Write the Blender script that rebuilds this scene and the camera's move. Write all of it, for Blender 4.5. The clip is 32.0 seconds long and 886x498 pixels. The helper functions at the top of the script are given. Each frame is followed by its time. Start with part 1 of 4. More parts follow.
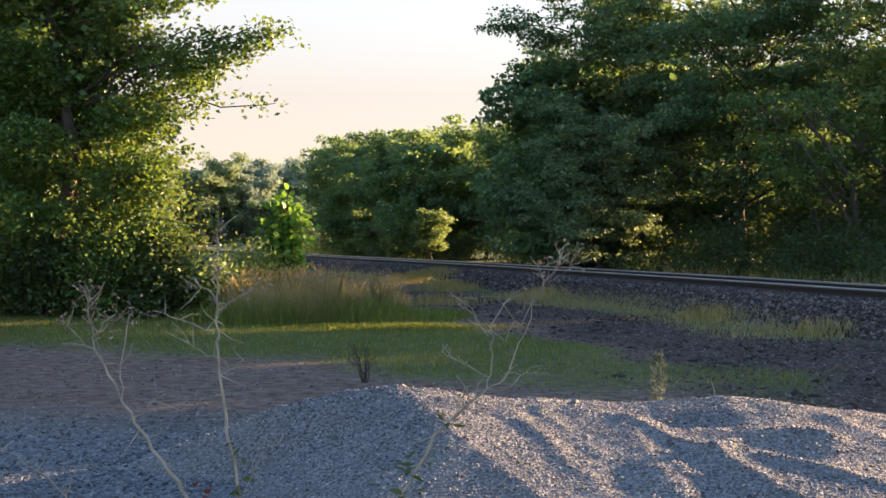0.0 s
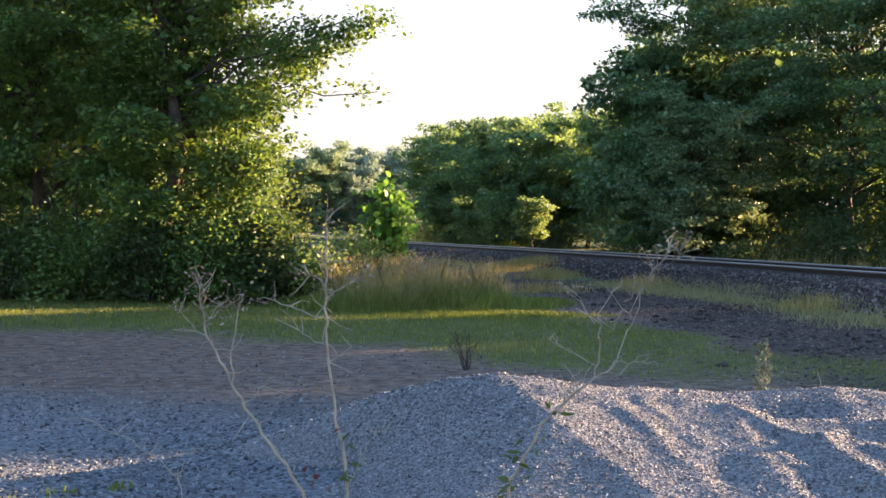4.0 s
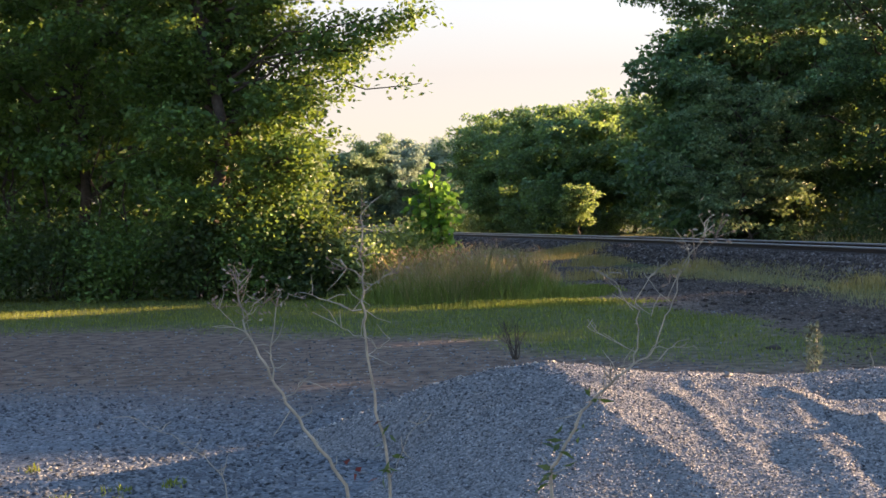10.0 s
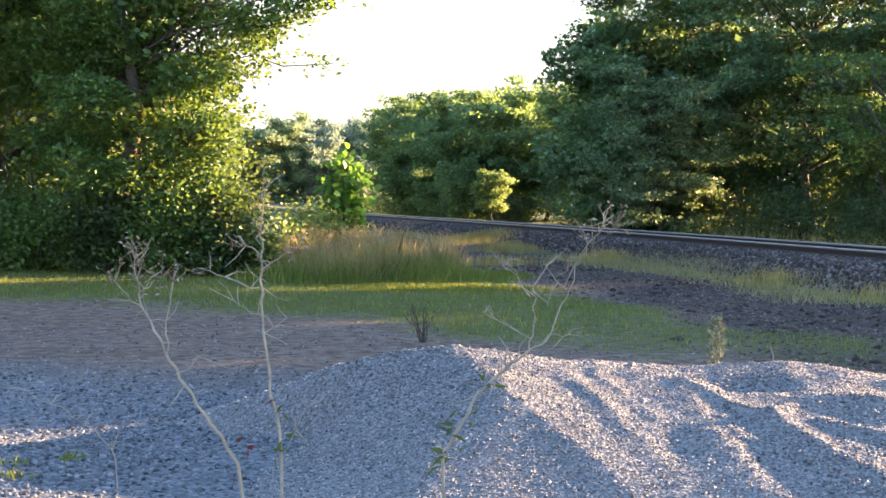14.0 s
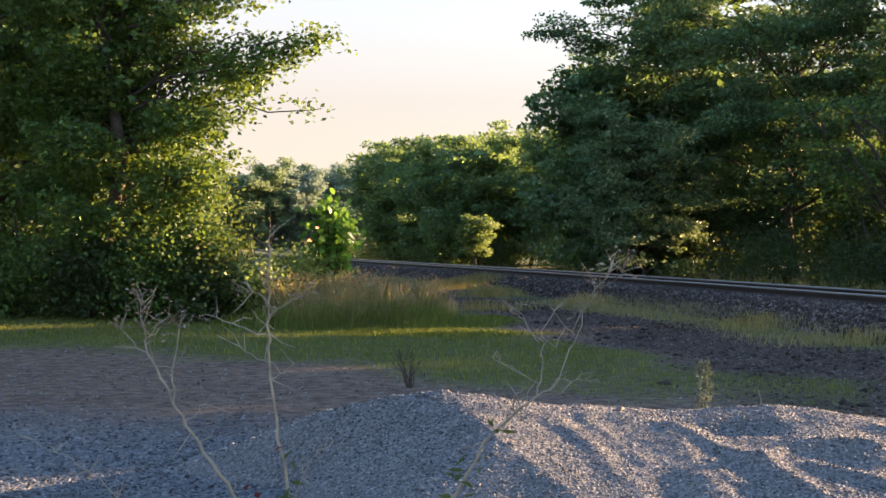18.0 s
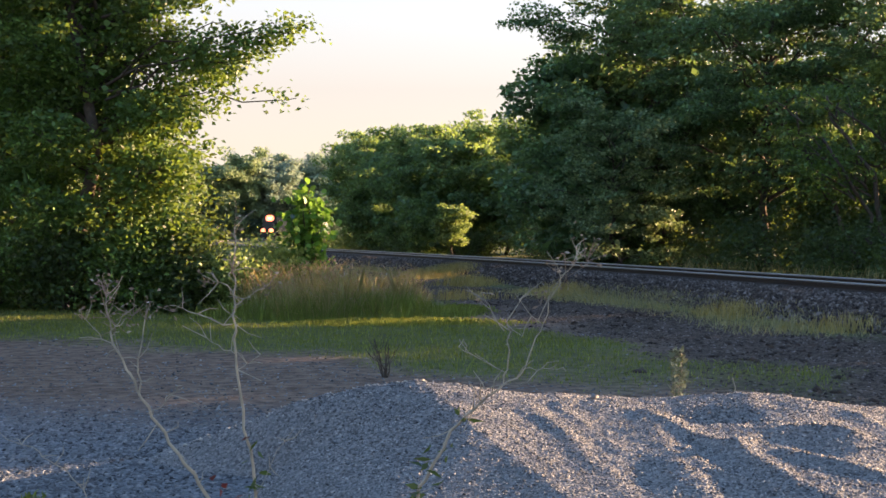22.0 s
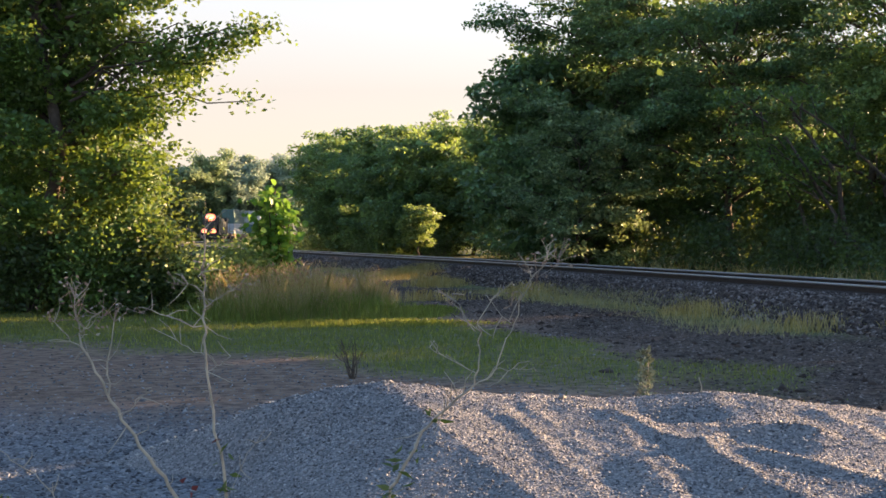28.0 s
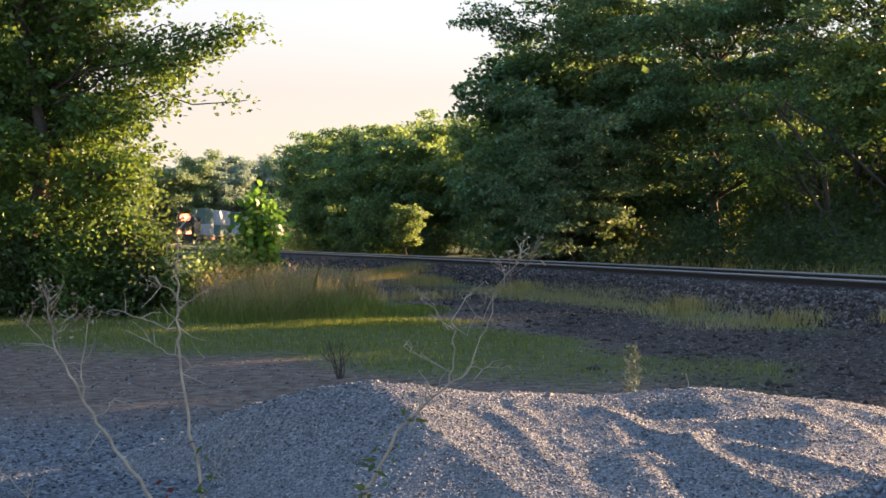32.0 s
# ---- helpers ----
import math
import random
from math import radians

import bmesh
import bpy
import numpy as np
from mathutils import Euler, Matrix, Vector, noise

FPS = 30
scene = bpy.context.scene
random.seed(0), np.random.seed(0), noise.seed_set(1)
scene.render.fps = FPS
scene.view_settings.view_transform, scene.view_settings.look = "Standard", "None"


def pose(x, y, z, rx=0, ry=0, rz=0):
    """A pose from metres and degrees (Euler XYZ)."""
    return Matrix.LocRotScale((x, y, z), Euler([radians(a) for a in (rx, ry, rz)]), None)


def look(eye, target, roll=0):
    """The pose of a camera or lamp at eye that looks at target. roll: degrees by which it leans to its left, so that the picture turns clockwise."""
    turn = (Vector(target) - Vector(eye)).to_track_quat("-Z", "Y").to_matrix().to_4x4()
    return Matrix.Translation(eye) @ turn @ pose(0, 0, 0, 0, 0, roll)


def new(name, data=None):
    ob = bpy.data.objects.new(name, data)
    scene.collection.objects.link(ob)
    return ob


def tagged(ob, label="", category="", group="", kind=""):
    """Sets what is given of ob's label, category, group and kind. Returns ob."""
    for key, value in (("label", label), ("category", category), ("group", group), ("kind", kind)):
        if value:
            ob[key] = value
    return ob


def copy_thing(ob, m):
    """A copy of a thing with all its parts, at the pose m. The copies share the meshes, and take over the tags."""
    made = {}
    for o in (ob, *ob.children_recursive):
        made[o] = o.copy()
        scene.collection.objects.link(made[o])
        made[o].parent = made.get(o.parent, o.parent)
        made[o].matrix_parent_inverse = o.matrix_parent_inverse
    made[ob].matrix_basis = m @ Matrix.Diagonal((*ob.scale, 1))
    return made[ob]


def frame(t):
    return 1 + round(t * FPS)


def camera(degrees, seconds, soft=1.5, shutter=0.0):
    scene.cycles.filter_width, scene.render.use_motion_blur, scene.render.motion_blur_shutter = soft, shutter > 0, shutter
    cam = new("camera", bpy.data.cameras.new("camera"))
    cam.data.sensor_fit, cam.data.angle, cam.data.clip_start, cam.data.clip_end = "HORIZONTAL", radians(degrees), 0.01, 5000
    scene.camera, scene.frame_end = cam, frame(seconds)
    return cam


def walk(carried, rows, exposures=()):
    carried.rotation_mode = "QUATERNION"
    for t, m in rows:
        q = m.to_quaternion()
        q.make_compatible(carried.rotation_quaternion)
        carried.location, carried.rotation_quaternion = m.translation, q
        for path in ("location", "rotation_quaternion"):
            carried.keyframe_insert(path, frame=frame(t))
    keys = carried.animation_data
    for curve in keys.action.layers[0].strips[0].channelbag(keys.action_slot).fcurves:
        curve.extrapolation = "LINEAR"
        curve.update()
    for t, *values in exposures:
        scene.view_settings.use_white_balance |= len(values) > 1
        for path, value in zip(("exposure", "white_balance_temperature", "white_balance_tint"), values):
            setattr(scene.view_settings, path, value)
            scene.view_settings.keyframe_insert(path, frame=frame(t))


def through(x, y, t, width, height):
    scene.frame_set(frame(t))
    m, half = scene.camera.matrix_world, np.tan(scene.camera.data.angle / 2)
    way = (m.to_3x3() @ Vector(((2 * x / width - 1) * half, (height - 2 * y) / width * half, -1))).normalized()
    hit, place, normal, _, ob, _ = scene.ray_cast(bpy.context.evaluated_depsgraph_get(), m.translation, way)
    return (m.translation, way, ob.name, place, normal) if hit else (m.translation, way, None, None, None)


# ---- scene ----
# A gravel lot beside a railway bend at evening; a freight train comes out of the bend. z = 0 is the lot.
cam = camera(34.0, 32.0, soft=1.6)
PATH = [
    (0, pose(-0.0002, 0, 1.5, 89.669, -0.072, 0.494)),
    (0.5, pose(-0.0065, 0, 1.5, 89.630, -0.291, 0.480)),
    (1, pose(-0.0035, 0, 1.5, 89.558, -0.543, 0.860)),
    (1.5, pose(-0.0069, 0, 1.5, 89.530, -0.663, 1.064)),
    (2, pose(-0.0025, 0, 1.5, 89.712, -0.544, 1.105)),
    (2.5, pose(-0.0067, 0, 1.5, 89.648, -0.736, 1.650)),
    (3, pose(-0.0076, 0, 1.5, 89.273, -0.632, 3.293)),
    (3.5, pose(-0.0067, 0, 1.5, 89.104, -0.375, 4.306)),
    (5.5, pose(-0.0096, 0, 1.5, 89.565, 0.205, 4.424)),
    (6, pose(-0.0104, 0, 1.5, 88.976, 0.268, 4.398)),
    (6.5, pose(-0.0086, 0, 1.5, 87.924, 0.316, 5.388)),
    (7, pose(-0.0075, 0, 1.5, 87.566, 0.368, 5.987)),
    (7.5, pose(-0.0090, 0, 1.5, 87.413, 0.375, 6.257)),
    (8, pose(-0.0052, 0, 1.5, 87.351, 0.470, 6.305)),
    (8.5, pose(-0.0060, 0, 1.5, 87.582, 0.433, 6.233)),
    (9, pose(-0.0040, 0, 1.5, 87.786, 0.541, 6.204)),
    (9.5, pose(-0.0037, 0, 1.5, 88.287, 0.645, 6.247)),
    (10, pose(0.0052, 0, 1.5, 88.823, 1.479, 6.320)),
    (10.5, pose(0.0083, 0, 1.5, 88.505, 1.810, 4.435)),
    (11, pose(0.0108, 0, 1.5, 88.561, 0.794, 0.140)),
    (11.5, pose(0.0103, 0, 1.5, 88.773, -0.005, -1.408)),
    (12, pose(0.0114, 0, 1.5, 88.847, -0.252, -1.953)),
    (12.5, pose(0.0158, 0, 1.5, 88.801, -0.450, -2.139)),
    (13, pose(0.0155, 0, 1.5, 88.761, -0.515, -2.276)),
    (13.5, pose(0.0115, 0, 1.5, 88.985, -0.767, -2.276)),
    (14, pose(0.0177, 0, 1.5, 88.099, -0.665, 2.902)),
    (14.5, pose(0.0166, 0, 1.5, 87.961, -0.458, 4.360)),
    (16.5, pose(0.0027, 0, 1.5, 90.035, -0.513, 2.853)),
    (17, pose(0.0027, 0, 1.5, 90.035, -0.314, 2.590)),
    (17.5, pose(-0.0029, 0, 1.5, 89.940, -0.467, 2.421)),
    (18, pose(-0.0065, 0, 1.5, 89.885, -0.431, 2.270)),
    (18.5, pose(-0.0067, 0, 1.5, 89.860, -0.410, 2.124)),
    (19, pose(-0.0023, 0, 1.5, 89.832, -0.413, 2.002)),
    (19.5, pose(0.0064, 0, 1.5, 89.579, -0.207, 1.976)),
    (20, pose(0.0118, 0, 1.5, 89.330, 0.297, 2.258)),
    (20.5, pose(0.0108, 0, 1.5, 89.289, 0.651, 2.412)),
    (21, pose(0.0047, 0, 1.5, 89.304, 0.569, 1.733)),
    (21.5, pose(0.0061, 0, 1.5, 89.373, 0.160, 1.459)),
    (22, pose(0.0040, 0, 1.5, 89.473, -0.177, 1.320)),
    (22.5, pose(0.0055, 0, 1.5, 89.507, -0.230, 1.161)),
    (23, pose(0.0041, 0, 1.5, 89.520, -0.131, 1.016)),
    (23.5, pose(0.0045, 0, 1.5, 89.426, -0.071, 0.876)),
    (24, pose(0.0031, 0, 1.5, 89.315, -0.046, 0.737)),
    (24.5, pose(0.0011, 0, 1.5, 89.239, 0.012, 0.590)),
    (26.5, pose(0.0011, 0, 1.5, 89.405, -0.048, 0.281)),
    (27, pose(-0.0021, 0, 1.5, 89.589, -0.092, 0.198)),
    (27.5, pose(-0.0055, 0, 1.5, 89.575, -0.056, 0.119)),
    (28, pose(0.0000, 0, 1.5, 89.508, -0.000, 0.000)),
    (28.5, pose(-0.0017, 0, 1.5, 89.538, 0.030, -0.175)),
    (29, pose(0.0032, 0, 1.5, 89.500, 0.133, -0.292)),
    (29.5, pose(0.0108, 0, 1.5, 89.607, 0.162, -0.411)),
    (30, pose(0.0142, 0, 1.5, 89.704, 0.227, -0.470)),
    (30.5, pose(0.0188, 0, 1.5, 89.695, 0.362, -0.448)),
    (31, pose(0.0135, 0, 1.5, 89.637, 0.401, -0.446)),
    (31.5, pose(0.0157, 0, 1.5, 89.540, 0.477, -0.414)),
    (32, pose(0.0148, 0, 1.5, 89.463, 0.604, -0.494)),
]
EXPOSURES = [
    (0, 1.82, 7830, 15), (2.4, 1.82, 7830, 15), (3.0, 2.05, 7280, 15), (5.5, 2.15, 7280, 15), (6.0, 2.2, 7480, 15), (6.6, 2.72, 7650, 15), (7.1, 2.84, 7650, 15),
    (8.0, 2.65, 7650, 15), (9.0, 2.5, 7700, 15), (9.7, 1.85, 7630, 15), (10.2, 1.85, 7630, 15), (10.6, 2.2, 7480, 15),
    (11.1, 2.3, 7280, 15), (12.4, 2.3, 7280, 15), (13.0, 2.4, 7280, 15), (13.5, 2.3, 7680, 15), (14.0, 2.68, 7480, 15), (14.5, 2.58, 7480, 15),
    (16.5, 1.82, 7830, 15), (19.5, 1.82, 7830, 15), (20.0, 2.05, 7630, 15), (20.5, 2.05, 7630, 15), (21.0, 1.84, 7830, 15),
    (32, 1.84, 7880, 15)]
walk(cam, PATH, EXPOSURES)

# ---- world and sun ----
SUN_TURN, SUN_UP = radians(-62), radians(10.4)      # to the right of ahead, low above the horizon
world = bpy.data.worlds.new("evening_sky")
scene.world = world
world.use_nodes = True
wn = world.node_tree.nodes
sky = wn.new("ShaderNodeTexSky")
sky.sky_type, sky.sun_disc = "NISHITA", False
sky.sun_elevation, sky.sun_rotation = SUN_UP, -SUN_TURN
sky.air_density, sky.dust_density, sky.ozone_density = 1.0, 0.5, 3.0
wn["Background"].inputs["Strength"].default_value = 0.178
# a thin evening haze that pales the sky towards the horizon
where, split, height = wn.new("ShaderNodeTexCoord"), wn.new("ShaderNodeSeparateXYZ"), wn.new("ShaderNodeMapRange")
haze = wn.new("ShaderNodeMix")
haze.data_type = "RGBA"
height.inputs["From Min"].default_value, height.inputs["From Max"].default_value = 0.1, 0.42
height.inputs["To Min"].default_value, height.inputs["To Max"].default_value = 0.85, 0.0
haze.inputs[7].default_value = (1.24, 1.08, 1.1, 1)
for a, b in ((where.outputs["Generated"], split.inputs[0]), (split.outputs[2], height.inputs[0]), (height.outputs[0], haze.inputs[0]), (sky.outputs[0], haze.inputs[6]), (haze.outputs[2], wn["Background"].inputs["Color"])):
    world.node_tree.links.new(a, b)
lamp = bpy.data.lights.new("sun", "SUN")
lamp.energy, lamp.angle, lamp.color = 8.0, radians(0.6), (1.0, 0.7, 0.44)
sun = new("sun", lamp)
toward = Vector((-math.sin(SUN_TURN) * math.cos(SUN_UP), math.cos(SUN_TURN) * math.cos(SUN_UP), math.sin(SUN_UP)))
sun.matrix_world = look(toward * 100, (0, 0, 0))


# ---- materials ----
def material(name):
    m = bpy.data.materials.new(name)
    m.use_nodes = True
    nt = m.node_tree
    return m, nt.nodes, nt.links, nt.nodes["Principled BSDF"]


def ramp(nodes, stops):
    r = nodes.new("ShaderNodeValToRGB")
    e = r.color_ramp.elements
    while len(e) < len(stops):
        e.new(0.5)
    for k, (at, col) in zip(e, stops):
        k.position, k.color = at, (*col, 1)
    return r


def tex(nodes, links, kind, scale, detail=4.0, space="Object"):
    c = nodes.new("ShaderNodeTexCoord")
    n = nodes.new("ShaderNodeTex" + kind)
    n.inputs["Scale"].default_value = scale
    if kind == "Noise":
        n.inputs["Detail"].default_value = detail
    links.new(c.outputs[space], n.inputs["Vector"])
    return n


def mix(nodes, links, a, b, fac, mode="MIX"):
    m = nodes.new("ShaderNodeMix")
    m.data_type, m.blend_type = "RGBA", mode
    for key, v in ((6, a), (7, b), (0, fac)):
        if isinstance(v, (float, int)):
            m.inputs[key].default_value = v
        elif isinstance(v, tuple):
            m.inputs[key].default_value = (*v, 1)
        else:
            links.new(v, m.inputs[key])
    return m.outputs[2]


def bump(nodes, links, bsdf, height, strength, distance):
    b = nodes.new("ShaderNodeBump")
    b.inputs["Strength"].default_value, b.inputs["Distance"].default_value = strength, distance
    links.new(height, b.inputs["Height"])
    links.new(b.outputs[0], bsdf.inputs["Normal"])


def leaf_material(name, dark, light, glow, through=0.45, rough=0.5, tail=2.0):
    """Leaf: a matt upper side that varies leaf by leaf, and light that shines through it."""
    m, n, l, b = material(name)
    g = n.new("ShaderNodeNewGeometry")
    r = ramp(n, [(0.0, tuple(0.7 * a for a in dark)), (0.5, tuple((a + c) / 2 for a, c in zip(dark, light))), (0.85, light), (1.0, tuple(min(0.5, tail * c) for c in light))])
    l.new(g.outputs["Random Per Island"], r.inputs[0])
    big = tex(n, l, "Noise", 0.7, 2.0)
    col = mix(n, l, r.outputs[0], light, big.outputs[0], "SOFT_LIGHT")
    l.new(col, b.inputs["Base Color"])
    b.inputs["Roughness"].default_value = rough
    b.inputs["Specular IOR Level"].default_value = 0.4
    t = n.new("ShaderNodeBsdfTranslucent")
    l.new(mix(n, l, col, glow, 0.6), t.inputs[0])
    s = n.new("ShaderNodeMixShader")
    s.inputs[0].default_value = through
    l.new(b.outputs[0], s.inputs[1])
    l.new(t.outputs[0], s.inputs[2])
    l.new(s.outputs[0], n["Material Output"].inputs[0])
    return m


def stone_material(name, stops, scale, rough=0.85):
    """Crushed stone: each stone its own tone, grain and dust on it."""
    m, n, l, b = material(name)
    g = n.new("ShaderNodeNewGeometry")
    r = ramp(n, stops)
    l.new(g.outputs["Random Per Island"], r.inputs[0])
    fine = tex(n, l, "Noise", scale, 5.0)
    l.new(mix(n, l, r.outputs[0], fine.outputs[0], 0.35, "SOFT_LIGHT"), b.inputs["Base Color"])
    b.inputs["Roughness"].default_value = rough
    b.inputs["Specular IOR Level"].default_value = 0.25
    bump(n, l, b, fine.outputs[0], 0.4, 0.01)
    return m


def plain(name, colour, rough=0.6, metal=0.0, wear=0.25, scale=6.0):
    m, n, l, b = material(name)
    t = tex(n, l, "Noise", scale, 6.0)
    dark = tuple(c * (1 - wear) for c in colour)
    lite = tuple(min(1, c * (1 + wear)) for c in colour)
    r = ramp(n, [(0.3, dark), (0.7, lite)])
    l.new(t.outputs[0], r.inputs[0])
    l.new(r.outputs[0], b.inputs["Base Color"])
    b.inputs["Roughness"].default_value, b.inputs["Metallic"].default_value = rough, metal
    bump(n, l, b, t.outputs[0], 0.15, 0.01)
    return m


def glowing(name, colour, strength):
    m, n, l, b = material(name)
    b.inputs["Base Color"].default_value = (0.9, 0.9, 0.85, 1)
    b.inputs["Emission Color"].default_value, b.inputs["Emission Strength"].default_value = (*colour, 1), strength
    return m


LEAF_ELM = leaf_material("leaf_elm", (0.055, 0.13, 0.045), (0.135, 0.225, 0.075), (0.28, 0.38, 0.05), 0.34)
LEAF_LOCUST = leaf_material("leaf_locust", (0.048, 0.12, 0.076), (0.13, 0.225, 0.12), (0.3, 0.45, 0.1), 0.3, tail=2.4)
LEAF_WOOD = leaf_material("leaf_wood", (0.058, 0.138, 0.1), (0.135, 0.23, 0.132), (0.37, 0.5, 0.1), 0.44)
# far leaves: the haze of distance and the sun are put into these colours
LEAF_FAR_HAZY = leaf_material("leaf_far_hazy", (0.25, 0.33, 0.26), (0.32, 0.4, 0.31), (0.4, 0.48, 0.36), 0.35, tail=1.2)
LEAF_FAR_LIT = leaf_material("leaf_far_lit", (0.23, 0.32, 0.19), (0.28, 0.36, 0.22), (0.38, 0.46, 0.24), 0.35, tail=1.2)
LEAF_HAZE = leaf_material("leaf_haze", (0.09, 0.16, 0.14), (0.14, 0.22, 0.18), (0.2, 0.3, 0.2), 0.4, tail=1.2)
LEAF_BRIGHT = leaf_material("leaf_bright", (0.11, 0.24, 0.055), (0.17, 0.33, 0.08), (0.24, 0.42, 0.07), 0.42, tail=1.2)
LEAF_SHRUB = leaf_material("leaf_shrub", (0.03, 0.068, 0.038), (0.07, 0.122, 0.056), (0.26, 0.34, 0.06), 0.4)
LEAF_PALE = leaf_material("leaf_pale", (0.1, 0.18, 0.1), (0.2, 0.29, 0.16), (0.36, 0.44, 0.16), 0.3)
LEAF_YOUNG = leaf_material("leaf_young", (0.12, 0.2, 0.08), (0.2, 0.28, 0.12), (0.36, 0.46, 0.12), 0.42)
LEAF_WEED = leaf_material("leaf_weed", (0.16, 0.19, 0.14), (0.27, 0.29, 0.22), (0.2, 0.25, 0.14), 0.1, 0.85, tail=1.3)
LEAF_MID = leaf_material("leaf_mid", (0.13, 0.2, 0.08), (0.21, 0.29, 0.12), (0.4, 0.5, 0.12), 0.4)
GRASS = leaf_material("grass_blade", (0.08, 0.115, 0.032), (0.18, 0.205, 0.065), (0.45, 0.52, 0.07), 0.35, 0.7)
GRASS_GREEN = leaf_material("grass_green", (0.1, 0.15, 0.045), (0.2, 0.25, 0.08), (0.45, 0.5, 0.08), 0.4)
GRASS_TALL = leaf_material("grass_tall", (0.2, 0.25, 0.09), (0.46, 0.37, 0.2), (0.5, 0.44, 0.18), 0.35)
GRASS_VERGE = leaf_material("grass_verge", (0.24, 0.25, 0.13), (0.42, 0.39, 0.23), (0.5, 0.48, 0.24), 0.4, 0.7)
GRASS_DRY = leaf_material("grass_dry", (0.24, 0.22, 0.1), (0.46, 0.38, 0.2), (0.75, 0.58, 0.16), 0.4)
SEED_HEAD = leaf_material("seed_head", (0.3, 0.19, 0.12), (0.5, 0.36, 0.25), (0.32, 0.24, 0.13), 0.3)
BARK = plain("bark", (0.07, 0.055, 0.045), 0.95, 0, 0.4, 14)
DRY_STEM = plain("dry_stem", (0.32, 0.275, 0.21), 0.8, 0, 0.35, 60)
DRY_HEAD = leaf_material("dry_head", (0.16, 0.12, 0.1), (0.32, 0.26, 0.22), (0.4, 0.3, 0.2), 0.3)
RED_LEAF = leaf_material("red_leaf", (0.12, 0.03, 0.03), (0.2, 0.06, 0.05), (0.3, 0.05, 0.05), 0.3)
PEBBLE = stone_material("pebble", [(0, (0.04, 0.043, 0.05)), (0.35, (0.118, 0.125, 0.14)), (0.75, (0.22, 0.228, 0.242)), (1, (0.38, 0.38, 0.385))], 40)
PEBBLE_LOT = stone_material("pebble_lot", [(0, (0.025, 0.028, 0.034)), (0.4, (0.1, 0.11, 0.125)), (0.8, (0.17, 0.182, 0.2)), (1, (0.27, 0.28, 0.29))], 40)
BALLAST = stone_material("ballast_stone", [(0, (0.02, 0.016, 0.016)), (0.55, (0.075, 0.057, 0.051)), (0.8, (0.115, 0.092, 0.084)), (1, (0.24, 0.21, 0.2))], 25)
PALE_STONE = stone_material("pale_stone", [(0, (0.3, 0.29, 0.28)), (1, (0.5, 0.48, 0.45))], 30)
BLUE_STONE = stone_material("blue_stone", [(0, (0.1, 0.12, 0.15)), (1, (0.26, 0.29, 0.34))], 25)
TIE = plain("creosoted_wood", (0.035, 0.026, 0.022), 0.9, 0, 0.4, 8)
RAIL_SIDE = plain("rusty_rail", (0.032, 0.02, 0.017), 0.75, 0.3, 0.3, 20)
RAIL_TOP = plain("polished_rail", (0.32, 0.31, 0.31), 0.45, 0.3, 0.15, 30)
LOCO_BLACK = plain("black_paint", (0.02, 0.02, 0.022), 0.45, 0, 0.3, 2)
LOCO_GREY = plain("grey_paint", (0.08, 0.08, 0.08), 0.5, 0, 0.3, 2)
STEEL_DARK = plain("dark_steel", (0.04, 0.035, 0.033), 0.7, 0.4, 0.3, 4)
BOX_WHITE = plain("white_container", (0.36, 0.39, 0.41), 0.6, 0, 0.1, 1)
BOX_BLUE = plain("blue_container", (0.075, 0.115, 0.17), 0.6, 0, 0.15, 1)
BOX_GREY = plain("grey_container", (0.34, 0.37, 0.39), 0.6, 0, 0.15, 1)
BOX_GREEN = plain("green_container", (0.06, 0.13, 0.12), 0.55, 0, 0.15, 1)
CAR_RED = plain("oxide_car", (0.14, 0.06, 0.04), 0.7, 0, 0.3, 2)
PANE, _n, _l, _b = material("cab_glass")
_b.inputs["Base Color"].default_value, _b.inputs["Roughness"].default_value = (0.02, 0.025, 0.03, 1), 0.08
LAMP_HEAD = glowing("headlight_glow", (1.0, 0.6, 0.2), 4)
# orange lens glare drawn as a glowing ring behind each lamp
GLARE_RING = glowing("glare_ring_glow", (1.0, 0.14, 0.01), 0.9)
LAMP_DITCH = glowing("ditch_light_glow", (1.0, 0.5, 0.03), 3)


# ---- mesh helpers ----
def thing(name, label, category, group="", kind="", at=None):
    """An Empty at a thing's base, which parents its parts."""
    ob = new(name)
    ob.empty_display_size = 0.2
    if at:
        ob.location = at
    return tagged(ob, label, category, group, kind)


def from_arrays(name, verts, faces, mat, parent=None, label="", smooth=False):
    """One mesh object from an array of places and an array or list of faces."""
    me = bpy.data.meshes.new(name)
    verts = np.asarray(verts, np.float32)
    if isinstance(faces, np.ndarray):
        k = faces.shape[1]
        me.vertices.add(len(verts))
        me.vertices.foreach_set("co", verts.ravel())
        me.loops.add(faces.size)
        me.loops.foreach_set("vertex_index", faces.astype(np.int32).ravel())
        me.polygons.add(len(faces))
        me.polygons.foreach_set("loop_start", np.arange(0, faces.size, k, dtype=np.int32))
        me.polygons.foreach_set("loop_total", np.full(len(faces), k, np.int32))
        me.update(calc_edges=True)
    else:
        me.from_pydata(verts.tolist(), [], faces)
        me.update()
    if smooth:
        me.polygons.foreach_set("use_smooth", np.ones(len(me.polygons), bool))
    me.materials.append(mat)
    ob = new(name, me)
    ob.parent = parent
    if label:
        ob["label"] = label
    return ob


def part(name, bm, mat, parent, label="", smooth=False):
    me = bpy.data.meshes.new(name)
    bm.to_mesh(me)
    bm.free()
    if smooth:
        for p in me.polygons:
            p.use_smooth = True
    me.materials.append(mat)
    ob = new(name, me)
    ob.parent = parent
    if label:
        ob["label"] = label
    return ob


